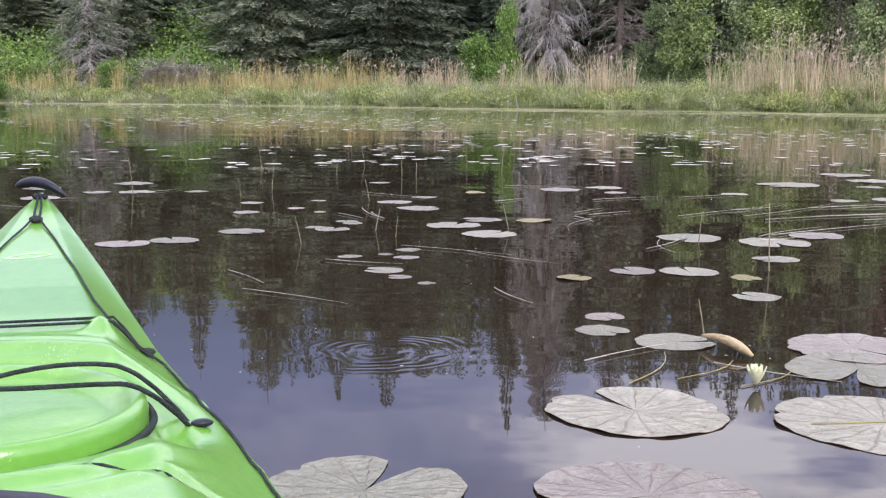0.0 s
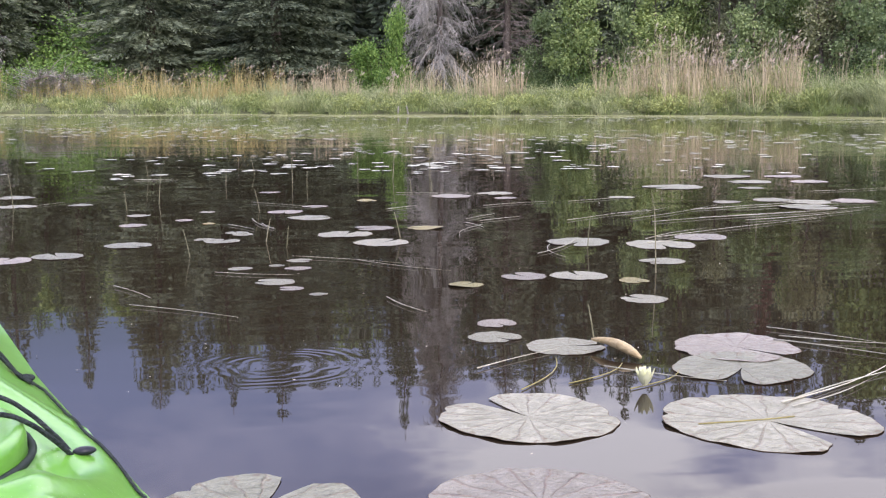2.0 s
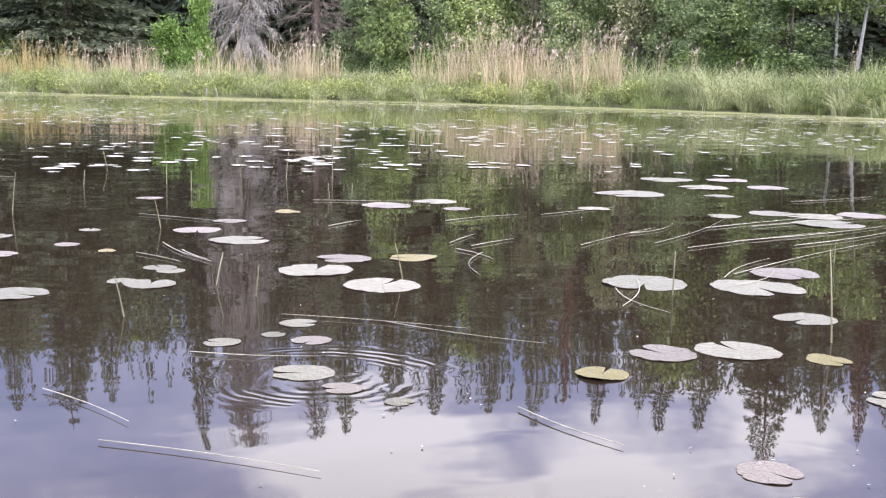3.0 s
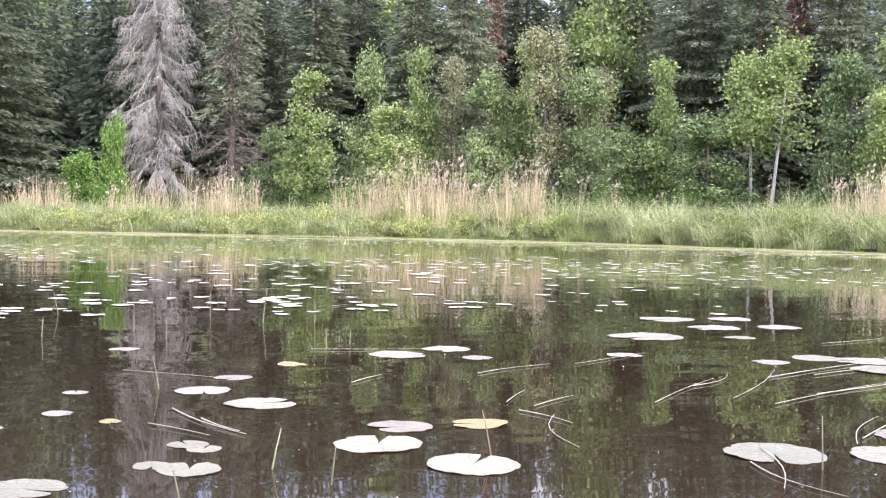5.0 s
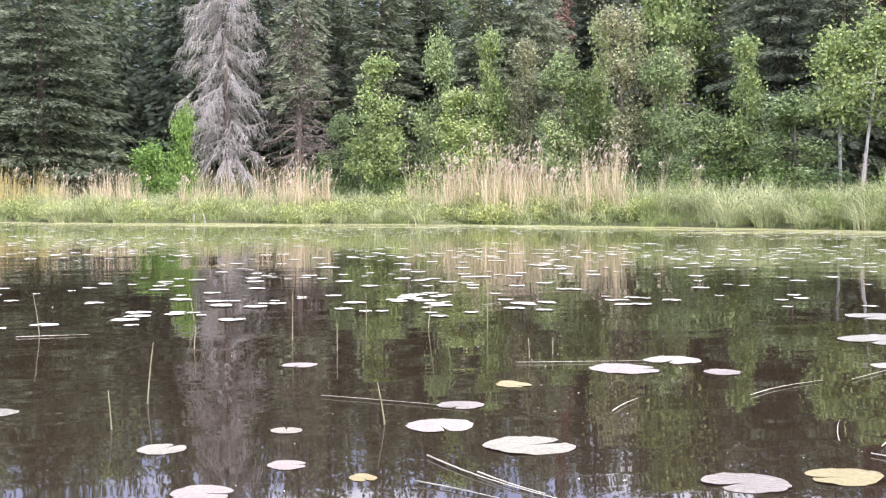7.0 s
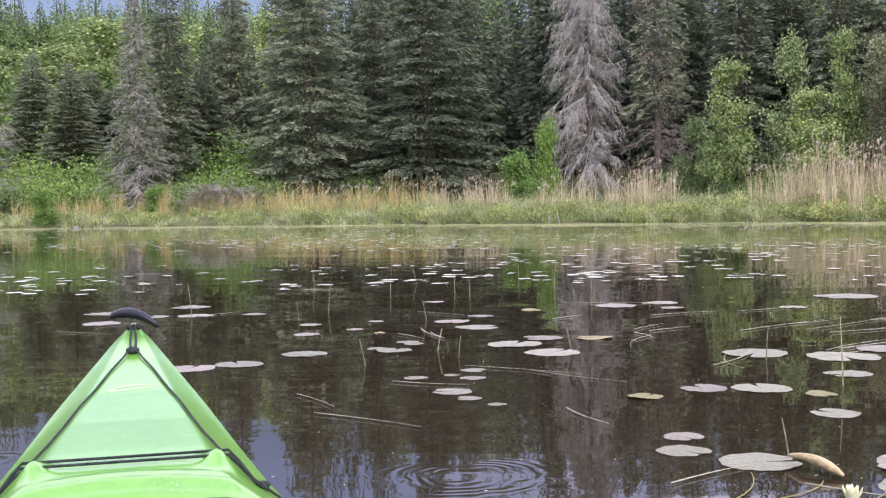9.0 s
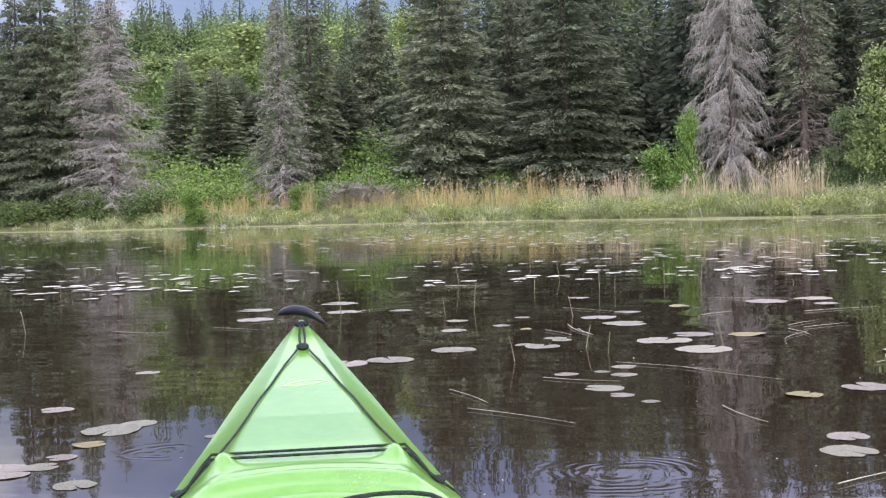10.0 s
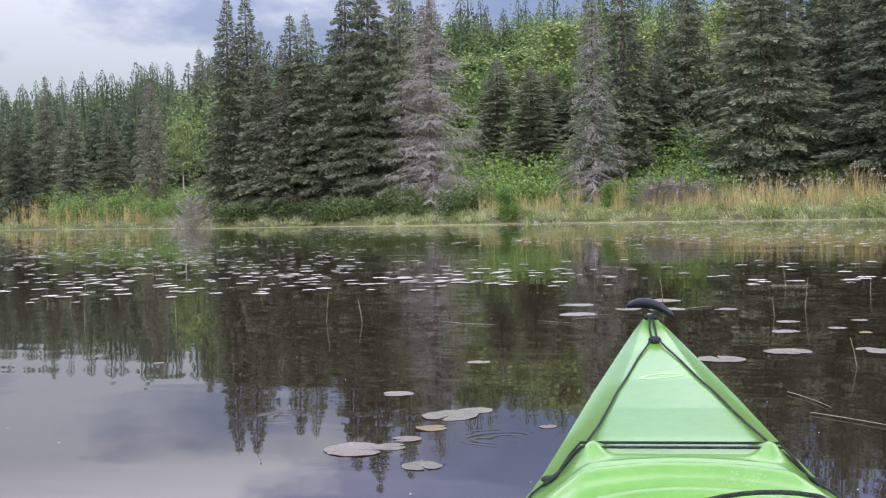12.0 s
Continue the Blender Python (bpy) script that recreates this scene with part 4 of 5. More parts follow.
reed_clump(-18.0, -14.6, 0.3, 2.8, 900, 1.2, 2.35, 1, 0.58, 0.6, "tall clump of pale buff plumed reeds")
reed_clump(-19.6, -17.6, 0.4, 2.8, 460, 1.1, 2.25, 21, 0.58, 0.6, "tall feathery clump of buff plumed reeds")
reed_clump(-23.0, -19.3, 0.4, 3.0, 720, 1.0, 2.3, 2, 0.55, 0.6, "tall clump of plumed reeds, partly green")
reed_clump(-14.8, -13.0, 1.0, 3.0, 130, 0.9, 1.9, 5, 0.5, 0.3)
reed_clump(-9.6, -6.4, 0.8, 3.0, 560, 0.9, 2.0, 3, 0.8, 0.6, "medium clump of pinkish-buff plumed reeds")
reed_clump(-5.6, -3.0, 1.8, 3.8, 330, 0.8, 1.8, 4, 0.6, 0.4)
reed_clump(-43.5, -35.8, 2.0, 4.5, 1300, 1.3, 2.2, 6, 0.85, 0.5, "tall pinkish-buff reeds by the grass bank")
reed_clump(-28.5, -23.4, 3.0, 5.5, 130, 1.0, 1.9, 7, 0.7, 0.4, "sparse tall reeds above the grass")
reed_clump(-37.5, -29.5, 3.0, 6.0, 60, 1.0, 2.0, 17, 0.7, 0.4, "few scattered reeds above the grass")
reed_clump(-1.6, 2.2, 3.0, 5.5, 480, 0.8, 1.5, 8, 0.9, 0.3, "short pinkish dry reeds under the spruces")
reed_clump(2.0, 5.6, 2.2, 4.6, 650, 0.9, 1.7, 9, 0.6, 0.2, "buff reeds at the foot of the spruces", stems=M_REED_GOLD)
reed_clump(5.4, 13.0, 1.6, 4.6, 1700, 0.8, 1.5, 10, 0.6, 0.2, "long band of buff reeds along the bank", stems=M_REED_GOLD)
reed_clump(13.0, 20.6, 1.4, 4.4, 1500, 0.75, 1.45, 11, 0.55, 0.1, "yellowish reeds along the bank", stems=M_REED_GOLD)
reed_clump(21.4, 23.2, 1.4, 3.2, 300, 0.6, 1.1, 12, 0.6, 0.0, "low yellowish reeds by dark bushes", stems=M_REED_GOLD)
reed_clump(38.6, 46.0, 0.6, 4.0, 1500, 1.0, 1.9, 13, 0.75, 0.1, "far band of buff reeds", stems=M_REED_GOLD)


def grass_band(name, az0, az1, d0, d1, per_m2, h0, h1, w, bend, material, label, seed, tuft=16):
    """Tufts of blades that arch outwards from their own centres."""
    rs = np.random.RandomState(seed)
    length = radians(az1 - az0) * np.mean([shore(a) for a in np.linspace(az0, az1, 20)])
    k = int(length * (d1 - d0) * per_m2 / tuft)
    az, d = rs.uniform(az0, az1, k), d0 + (d1 - d0) * rs.rand(k)
    lump = np.array([noise.noise((a * 0.9, x * 0.6, seed)) for a, x in zip(az, d)])
    hc = (h0 + (h1 - h0) * rs.rand(k)) * (1 + 0.6 * lump)
    centre = np.repeat(on_bank(az, d), tuft, axis=0)
    h = np.repeat(hc, tuft) * rs.uniform(0.4, 1.1, k * tuft)
    a = rs.uniform(0, 6.283, k * tuft)
    out = np.stack([np.cos(a), np.sin(a), 0 * a], 1)
    pos = centre + out * (rs.uniform(0.0, 0.24, k * tuft))[:, None] + rs.normal(0, 0.05, (k * tuft, 3)) * np.array([1, 1, 0])
    q = blades(pos, h, np.full(k * tuft, w), rs.uniform(0.15, bend, k * tuft), rs, 3, out)
    tagged(new(name, quads_mesh(name, q, material)), label, "grass", kind="stuff")


grass_band("bank_grass", -46, -23, -0.35, 3.6, 620, 0.62, 1.05, 0.0080, 1.6, M_GRASS, "pale green overhanging marsh grass on the bank", 41, 130)
grass_band("bank_grass", -46, -23, -0.20, 3.0, 240, 0.50, 0.95, 0.0085, 1.9, M_SEDGE, "deep green grass tussocks on the bank", 47, 140)
grass_band("bank_grass", -23, 3, -0.30, 3.6, 420, 0.38, 0.78, 0.0085, 1.5, M_GRASS, "short pale green marsh grass on the bank", 48, 90)
grass_band("bank_grass", -23, 3, -0.20, 3.0, 150, 0.35, 0.70, 0.0085, 1.6, M_SEDGE, "green grass among the reeds", 49, 90)
grass_band("back_grass", -46, 8, 4.5, 10.0, 16, 0.5, 0.95, 0.016, 0.5, M_GRASS, "marsh grass below the trees", 42)
grass_band("bank_sedge", -46, 2, -0.50, 0.4, 260, 0.2, 0.45, 0.009, 1.2, M_SEDGE, "darker sedge at the water's edge", 43)
grass_band("bank_grass", 2, 52, -0.5, 4.0, 120, 0.25, 0.55, 0.012, 1.5, M_GRASS, "yellowish marsh grass along the shore", 44, 50)
grass_band("bank_sedge", 2, 52, -0.6, 6.0, 40, 0.2, 0.5, 0.016, 0.5, M_SEDGE, "green sedge along the shore", 45)
grass_band("hillside_grass", 8, 26, 5, 40, 8, 0.4, 1.0, 0.03, 0.5, M_SEDGE, "rank green undergrowth on the slope", 46)


def herb_bank(az0, az1, d0, d1, mounds, h0, h1, per, material, label, seed):
    """Low leafy herbs that grow in rounded, overlapping mounds."""
    rs = np.random.RandomState(seed)
    az, d = rs.uniform(az0, az1, mounds), rs.uniform(d0, d1, mounds)
    at = on_bank(az, d)
    q = []
    for c in at:
        h = rs.uniform(h0, h1)
        wide = h * rs.uniform(0.8, 1.5)
        u = rs.normal(0, 1, (per, 3))
        u[:, 2] = np.abs(u[:, 2])
        u /= np.linalg.norm(u, axis=1, keepdims=True)
        pos = c + u * np.array([wide, wide, h]) * rs.uniform(0.55, 1.08, (per, 1))
        q.append(spray_quads(pos, u + rs.normal(0, 0.7, (per, 3)), rs.uniform(0.05, 0.13, per), rs.uniform(0.025, 0.055, per), rs, 0.6))
    tagged(new("bank_herbs", quads_mesh("bank_herbs", np.concatenate(q), material)), label, "herbs", kind="stuff")


herb_bank(-24.0, -8.5, 0.1, 1.6, 46, 0.28, 0.66, 420, M_HERB, "rounded olive green herbs along the bank", 61)
herb_bank(-9.5, 4.0, 0.1, 1.8, 36, 0.25, 0.52, 380, M_HERB, "low olive green herbs under the reeds", 62)
herb_bank(-46.0, -24.0, 0.3, 3.2, 45, 0.35, 0.70, 380, M_SEDGE, "green herbs among the bank grass", 63)
herb_bank(4.0, 26.0, 0.2, 2.4, 44, 0.20, 0.42, 300, M_HERB, "low yellowish herbs at the water's edge", 64)
herb_bank(-42.0, -10.0, 5.0, 9.0, 70, 0.5, 1.3, 420, M_LEAF_D, "dark undergrowth at the wood's edge", 65)
for proto, m in first:
    proto.matrix_basis = m


# ---- the kayak ----
KAYAK_TURN, KAYAK_AT = 16.3, (-0.02, 0.0)
K_U = [-1.75, -1.6, -1.2, -0.7, -0.2, 0.3, 0.7, 1.0, 1.13, 1.28, 1.43, 1.5, 1.67, 1.85, 2.05, 2.2, 2.3]
K_W = [0.01, 0.06, 0.20, 0.31, 0.36, 0.36, 0.325, 0.275, 0.251, 0.219, 0.188, 0.174, 0.147, 0.110, 0.067, 0.033, 0.008]
K_S = [0.30, 0.285, 0.25, 0.22, 0.20, 0.195, 0.205, 0.225, 0.237, 0.252, 0.266, 0.273, 0.291, 0.325, 0.360, 0.388, 0.405]
K_C = [0.01, 0.03, 0.07, 0.08, 0.09, 0.09, 0.085, 0.075, 0.066, 0.058, 0.056, 0.054, 0.043, 0.023, 0.012, 0.009, 0.006]
K_K = [0.22, 0.10, -0.02, -0.08, -0.11, -0.11, -0.11, -0.10, -0.095, -0.085, -0.075, -0.07, -0.05, -0.02, 0.06, 0.16, 0.27]
HATCH_U, HATCH_V, HATCH_A, HATCH_B = 1.145, 0.0, 0.142, 0.152


def ku(arr, u):
    return float(np.interp(u, K_U, arr))


def sstep(a, b, x):
    t = min(1.0, max(0.0, (x - a) / (b - a)))
    return t * t * (3 - 2 * t)


def hatch_rho(u, v):
    return math.hypot((u - HATCH_U) / HATCH_A, (v - HATCH_V) / HATCH_B)


def deck_z(u, v):
    """Height of the kayak's deck at u ahead of the seat and v to starboard."""
    w, s, c = ku(K_W, u), ku(K_S, u), ku(K_C, u)
    a = abs(v) / max(w, 1e-4)
    z = s + c * (1 - 0.06 * a * a) * (1 - 0.80 * min(1, max(0.0, (a - 0.56) / 0.44)) - 0.20 * sstep(0.50, 1.0, a))
    for sg in (-1, 1):
        z += 0.016 * math.exp(-(((u - 1.435) / 0.026) ** 2 + ((v - sg * 0.112) / 0.018) ** 2))
    rho = hatch_rho(u, v)
    z += 0.009 * math.exp(-((rho - 1.50) / 0.11) ** 2)
    z -= 0.016 * (1 - sstep(1.06, 1.30, rho))
    z += 0.004 * math.exp(-((rho - 1.74) / 0.06) ** 2)
    z -= 0.006 * math.exp(-((u - 0.965 + 1.0 * v * v) / 0.006) ** 2) * (1 if a < 0.85 else 0)
    for sg in (-1, 1):
        z -= 0.022 * math.exp(-(((u - 1.115) / 0.04) ** 2 + ((v - sg * 0.178) / 0.020) ** 2))
    return z


def in_cockpit(u, v):
    return ((u - 0.30) / 0.53) ** 2 + (v / 0.245) ** 2 < 1


def build_kayak():
    root = new("kayak")
    root.matrix_basis = pose(KAYAK_AT[0], KAYAK_AT[1], 0, 0, 0, KAYAK_TURN)
    # local x: starboard, y: ahead
    us = np.concatenate([np.linspace(-1.75, 0.85, 60), np.linspace(0.86, 2.30, 190)])
    m = 60
    vs, fs = [], []
    for u in us:
        w = ku(K_W, u)
        for j in range(m + 1):
            v = (2 * j / m - 1) * w
            vs.append((v, u, deck_z(u, v)))
    for i in range(len(us) - 1):
        for j in range(m):
            u, v = (us[i] + us[i + 1]) / 2, (2 * (j + 0.5) / m - 1) * ku(K_W, us[i])
            if not in_cockpit(u, v):
                a = i * (m + 1) + j
                fs.append((a, a + 1, a + m + 2, a + m + 1))
    part_mesh("deck", mesh_from("deck", vs, fs, M_KAYAK, True), root, "bright green moulded plastic deck")
    vs, fs = [], []
    sec = [(-1.0, 1.0), (-1.012, 0.93), (-0.985, 0.75), (-0.92, 0.45), (-0.75, 0.16), (-0.4, 0.03), (0, 0), (0.4, 0.03), (0.75, 0.16), (0.92, 0.45), (0.985, 0.75), (1.012, 0.93), (1.0, 1.0)]
    hs = np.linspace(-1.75, 2.24, 90)
    for u in hs:
        w, s, k = ku(K_W, u), ku(K_S, u), ku(K_K, u)
        for a, b in sec:
            vs.append((a * w, u, k + (s - k) * b))
    q = len(sec)
    for i in range(len(hs) - 1):
        for j in range(q - 1):
            a = i * q + j
            fs.append((a, a + q, a + q + 1, a + 1))
    fs.append(tuple((len(hs) - 1) * q + j for j in range(q)))
    fs.append(tuple(range(q))[::-1])
    part_mesh("hull", mesh_from("hull", vs, fs, M_KAYAK, True), root)
    # coaming round the cockpit
    ring = [(0.25 * math.sin(t), 0.30 + 0.54 * math.cos(t)) for t in np.linspace(0, 2 * math.pi, 49)]
    items = [tube([(x, y, deck_z(y, x) + 0.018) for x, y in ring], 0.016, 8, False)]
    part_mesh("coaming", mesh_from("coaming", *join_tubes(items), M_BLACK, True), root)
    bm = bmesh.new()
    bmesh.ops.create_cube(bm, size=1)
    bmesh.ops.scale(bm, verts=bm.verts, vec=(0.38, 0.36, 0.05))
    bmesh.ops.bevel(bm, geom=bm.edges[:], offset=0.02, segments=3, affect="EDGES")
    bmesh.ops.translate(bm, verts=bm.verts, vec=(0, -0.02, 0.0))
    part("seat", bm, M_BLACK, root)
    # hatch lid: domed oval with a raised rim
    vs, fs, n, rings = [], [], 64, [0.0, 0.3, 0.55, 0.70, 0.76, 0.82, 0.88, 0.94, 0.985, 1.0, 1.0]
    for k, r in enumerate(rings):
        for i in range(n):
            t = 2 * math.pi * i / n
            u, v = HATCH_U + HATCH_A * r * math.cos(t), HATCH_V + HATCH_B * r * math.sin(t)
            base = ku(K_S, u) + ku(K_C, u) * (1 - 0.06 * (v / ku(K_W, u)) ** 2)
            prof = [-0.003, -0.003, -0.004, -0.006, -0.010, -0.003, 0.004, 0.006, 0.003, -0.005, -0.030][k]
            vs.append((v, u, base + prof))
    for k in range(len(rings) - 1):
        for i in range(n):
            j = (i + 1) % n
            fs.append((k * n + i, (k + 1) * n + i, (k + 1) * n + j, k * n + j))
    lid = part_mesh("hatch_lid", mesh_from("hatch_lid", vs, fs, M_KAYAK_LID, True), root, "domed green oval hatch lid")
    seal = [(HATCH_B * 1.03 * math.sin(t), HATCH_U + HATCH_A * 1.03 * math.cos(t)) for t in np.linspace(0, 2 * math.pi, 61)]
    part_mesh("hatch_seal", mesh_from("hatch_seal", *tube([(x, y, ku(K_S, y) + ku(K_C, y) - 0.019) for x, y in seal], 0.004, 6, False), M_DARKSEAL, True), lid)

    def cord(name, pts, r, label="", over=False):
        """A smooth cord through (v, u, height above deck) points."""
        path = []
        for i in range(len(pts) - 1):
            for t in np.linspace(0, 1, 10, endpoint=i == len(pts) - 2):
                v = pts[i][0] * (1 - t) + pts[i + 1][0] * t
                u = pts[i][1] * (1 - t) + pts[i + 1][1] * t
                h = pts[i][2] * (1 - t) + pts[i + 1][2] * t
                base = ku(K_S, u) + ku(K_C, u) * (1 - 0.8 * sstep(0.5, 1.0, abs(v) / ku(K_W, u))) - 0.020 if over else deck_z(u, v)
                path.append((v, u, base + r + h))
        return part_mesh(name, mesh_from(name, *tube(path, r, 8), M_CORD, True), root, label)

    def bead(name, v, u, size, material, label="", up=0.004):
        bm = bmesh.new()
        bmesh.ops.create_uvsphere(bm, u_segments=14, v_segments=8, radius=1)
        bmesh.ops.scale(bm, verts=bm.verts, vec=size)
        bmesh.ops.translate(bm, verts=bm.verts, vec=(v, u, deck_z(u, v) + up))
        part(name, bm, material, root, label)

    # perimeter line from the bow knot, past the clips and along both edges
    for sg in (-1, 1):
        cord("perimeter_line", [(sg * 0.008, 2.085, 0.003), (sg * 0.034, 1.97, 0.001), (sg * 0.070, 1.77, 0.001), (sg * 0.098, 1.58, 0.002), (sg * 0.122, 1.47, 0.004), (sg * 0.145, 1.435, 0.003), (sg * 0.160, 1.425, 0.003),
                                (sg * 0.180, 1.41, 0.002), (sg * 0.211, 1.28, 0.001), (sg * 0.243, 1.13, 0.001), (sg * 0.267, 1.0, 0.001), (sg * 0.315, 0.72, 0.001)], 0.0017, "thin dark grey rope")
    # doubled elastic across the deck, run over two moulded bumps
    for off in (-0.014, 0.014):
        top = max(deck_z(1.445, 0.122), deck_z(1.445, 0.0)) + 0.004
        side = [(0.168, 1.418 + 0.2 * off, deck_z(1.418, 0.168) + 0.004), (0.150, 1.430 + 0.4 * off, deck_z(1.430, 0.150) + 0.004), (0.134, 1.440 + 0.8 * off, 0.5 * (top + deck_z(1.44, 0.140)) + 0.002), (0.122, 1.445 + off, top)]
        path = [(-x, u, z) for x, u, z in side] + side[::-1]
        part_mesh("bungee", mesh_from("bungee", *tube(path, 0.0018, 8), M_CORD, True), root, "black elastic deck cord")
    # hatch elastic: two strands from a padeye that join in a knot above the lid
    for rise in (0.060, -0.030):
        cord("hatch_cord", [(-0.015 + 0.217 * t, 1.145 + 0.029 * t + rise * math.sin(math.pi * t) ** 0.7 * (1 - 0.35 * t), 0.040 - 0.036 * t ** 4.5) for t in np.linspace(0, 1, 12)], 0.0026, "black elastic hatch cord", over=True)
    cord("hatch_cord", [(-0.015 - 0.190 * t, 1.145 + 0.029 * t, 0.040 - 0.036 * t ** 3) for t in np.linspace(0, 1, 10)], 0.0036, "black elastic hatch cord", over=True)
    bead("cord_knot", -0.014, 1.145, (0.009, 0.006, 0.005), M_CORD, "", 0.044)
    for sg in (-1, 1):
        bead("padeye", sg * 0.206, 1.174, (0.012, 0.007, 0.0045), M_BLACK, "black plastic padeye")
        bead("cord_knot", sg * 0.160, 1.43, (0.011, 0.007, 0.005), M_CORD)
    cord("seam_line", [(x * 0.235, 0.965 - 1.0 * (x * 0.235) ** 2, -0.001) for x in np.linspace(-1, 1, 11)], 0.0018)
    cord("deck_strap", [(-0.25, 0.95, 0.002), (-0.20, 0.96, 0.003), (-0.13, 0.97, 0.002), (-0.10, 0.97, 0.0)], 0.006, "black deck strap")
    # pale worn emblem outline on the bow deck
    for sg, h in ((1, 0.016), (-1, 0.010)):
        arc = [(x * 0.036, 1.865 + sg * h * (1 - x * x) + 0.01 * x) for x in np.linspace(-1, 1, 13)]
        part_mesh("emblem", mesh_from("emblem", *tube([(v, u, deck_z(u, v) + 0.0004) for v, u in arc], 0.0011, 4), M_EMBLEM, True), root, "pale worn emblem outline")
    # bow knot, lashing and carrying toggle
    bead("bow_knot", 0.0, 2.085, (0.012, 0.010, 0.007), M_CORD, "", 0.006)
    for sg in (-1, 1):
        cord("lashing", [(sg * 0.004, 2.09, 0.004), (sg * 0.005, 2.16, 0.001), (sg * 0.003, 2.235, 0.004)], 0.0021)
    for dx in (-0.008, 0.0, 0.008):
        bead("lashing_knot", dx, 2.245, (0.006, 0.006, 0.006), M_CORD, "", 0.006)
    vs, fs = [], []
    n, sides = 22, 14
    for i in range(n):
        t = i / (n - 1)
        x = -0.046 + 0.092 * t
        r = 0.0015 + 0.0125 * math.sin(math.pi * min(1, max(0, t))) ** 0.42
        zc = 0.016 * (1 - (2 * t - 1) ** 2) - 0.018 * t
        for k in range(sides):
            w = 2 * math.pi * k / sides
            vs.append((x, 2.265 + 0.016 * math.cos(w) * r / 0.016 - 0.045 * (t - 0.5), deck_z(2.25, 0) + 0.022 + zc + 0.75 * r * math.sin(w)))
    for i in range(n - 1):
        for k in range(sides):
            k2 = (k + 1) % sides
            fs.append((i * sides + k, i * sides + k2, (i + 1) * sides + k2, (i + 1) * sides + k))
    fs += [tuple(range(sides))[::-1], tuple((n - 1) * sides + k for k in range(sides))]
    part_mesh("toggle", mesh_from("toggle", vs, fs, M_BLACK, True), root, "black moulded carrying toggle")
    tagged(root, "bright green plastic kayak with black deck cords, afloat", "kayak")


build_kayak()


# ---- water lilies ----
def pad_data(name, seed, material, curl=0.0):
    """A round floating leaf of radius 1 with a notch, wavy face and thin edge."""
    rs = np.random.RandomState(seed)
    n, rings = 68, [0.0, 0.25, 0.5, 0.7, 0.84, 0.93, 1.0]
    notch = rs.uniform(0.18, 0.50)
    ph = rs.uniform(0, 6.28, 6)
    tears = [(rs.uniform(0.6, 5.7), rs.uniform(0.03, 0.10), rs.uniform(0.03, 0.12)) for _ in range(3)]
    vs, fs = [], []
    for k, r in enumerate(rings):
        for i in range(n + 1):
            gap = notch * (0.30 + 0.70 * r)
            t = gap / 2 + (2 * math.pi - gap) * i / n
            e = 1 + 0.035 * math.sin(2 * t + ph[0]) + 0.018 * math.sin(5 * t + ph[1]) + 0.010 * math.sin(11 * t + ph[4]) + 0.006 * math.sin(23 * t + ph[5])
            e -= r ** 6 * sum(d * math.exp(-((t - a) / w) ** 2) for a, w, d in tears)
            lobe = 1 - 0.16 * math.exp(-((min(t, 2 * math.pi - t) - gap / 2) / 0.16) ** 2)
            z = 0.014 * r * r * math.sin(3 * t + ph[2]) + 0.014 * r ** 3 * math.sin(8 * t + ph[3]) + 0.006 * r * math.sin(17 * t + 5 * r)
            z += (0.014 + 0.022 * math.sin(2 * t + ph[3])) * max(0.0, r - 0.84) / 0.16
            z += curl * max(0.0, r * math.cos(t - 3.0)) ** 2
            vs.append((r * e * lobe * math.cos(t), r * e * lobe * math.sin(t), max(z, -0.006) + 0.010))
    for k in range(len(rings) - 1):
        for i in range(n):
            a = k * (n + 1) + i
            fs.append((a, a + n + 1, a + n + 2, a + 1))
    face = mesh_from(name, vs, fs, material, True)
    lv, lf = [], []
    last = (len(rings) - 1) * (n + 1)
    for i in range(n + 1):
        x, y, z = vs[last + i]
        lv += [(x, y, z), (x * 1.006, y * 1.006, z - 0.004), (x * 0.995, y * 0.995, z - 0.016)]
    for i in range(n):
        for k in range(2):
            a = i * 3 + k
            lf.append((a, a + 1, a + 4, a + 3))
    return face, mesh_from(name + "_rim", lv, lf, M_PADEDGE, True)


PADS_BESIDE_BOW = [(0.47, 2.17, 0.170, 121), (0.92, 2.09, 0.197, 303), (1.08, 2.72, 0.155, 309), (1.02, 2.51, 0.155, 242), (0.54, 3.09, 0.055, 297), (0.51, 2.91, 0.067, 310), (0.67, 2.78, 0.097, 6), (-0.02, 1.72, 0.160, 65), (0.41, 1.70, 0.165, 200)]
PADS_ACROSS_BOW = [(1.04, 3.41, 0.073, 132), (0.75, 3.89, 0.080, 119), (0.94, 3.88, 0.098, 98), (1.13, 4.78, 0.137, 240), (1.45, 4.64, 0.143, 276), (1.69, 4.87, 0.117, 281), (1.32, 4.18, 0.083, 203), (-1.16, 4.51, 0.102, 77), (-0.98, 4.62, 0.098, 118), (-0.76, 4.92, 0.097, 325), (-0.38, 5.02, 0.079, 77), (-0.16, 6.25, 0.096, 267), (-0.02, 5.93, 0.114, 7), (-0.65, 5.90, 0.048, 343), (-0.58, 6.31, 0.044, 81), (-1.36, 6.83, 0.070, 154), (-1.93, 6.75, 0.082, 137), (-0.31, 7.55, 0.067, 242), (2.37, 7.55, 0.196, 202)]
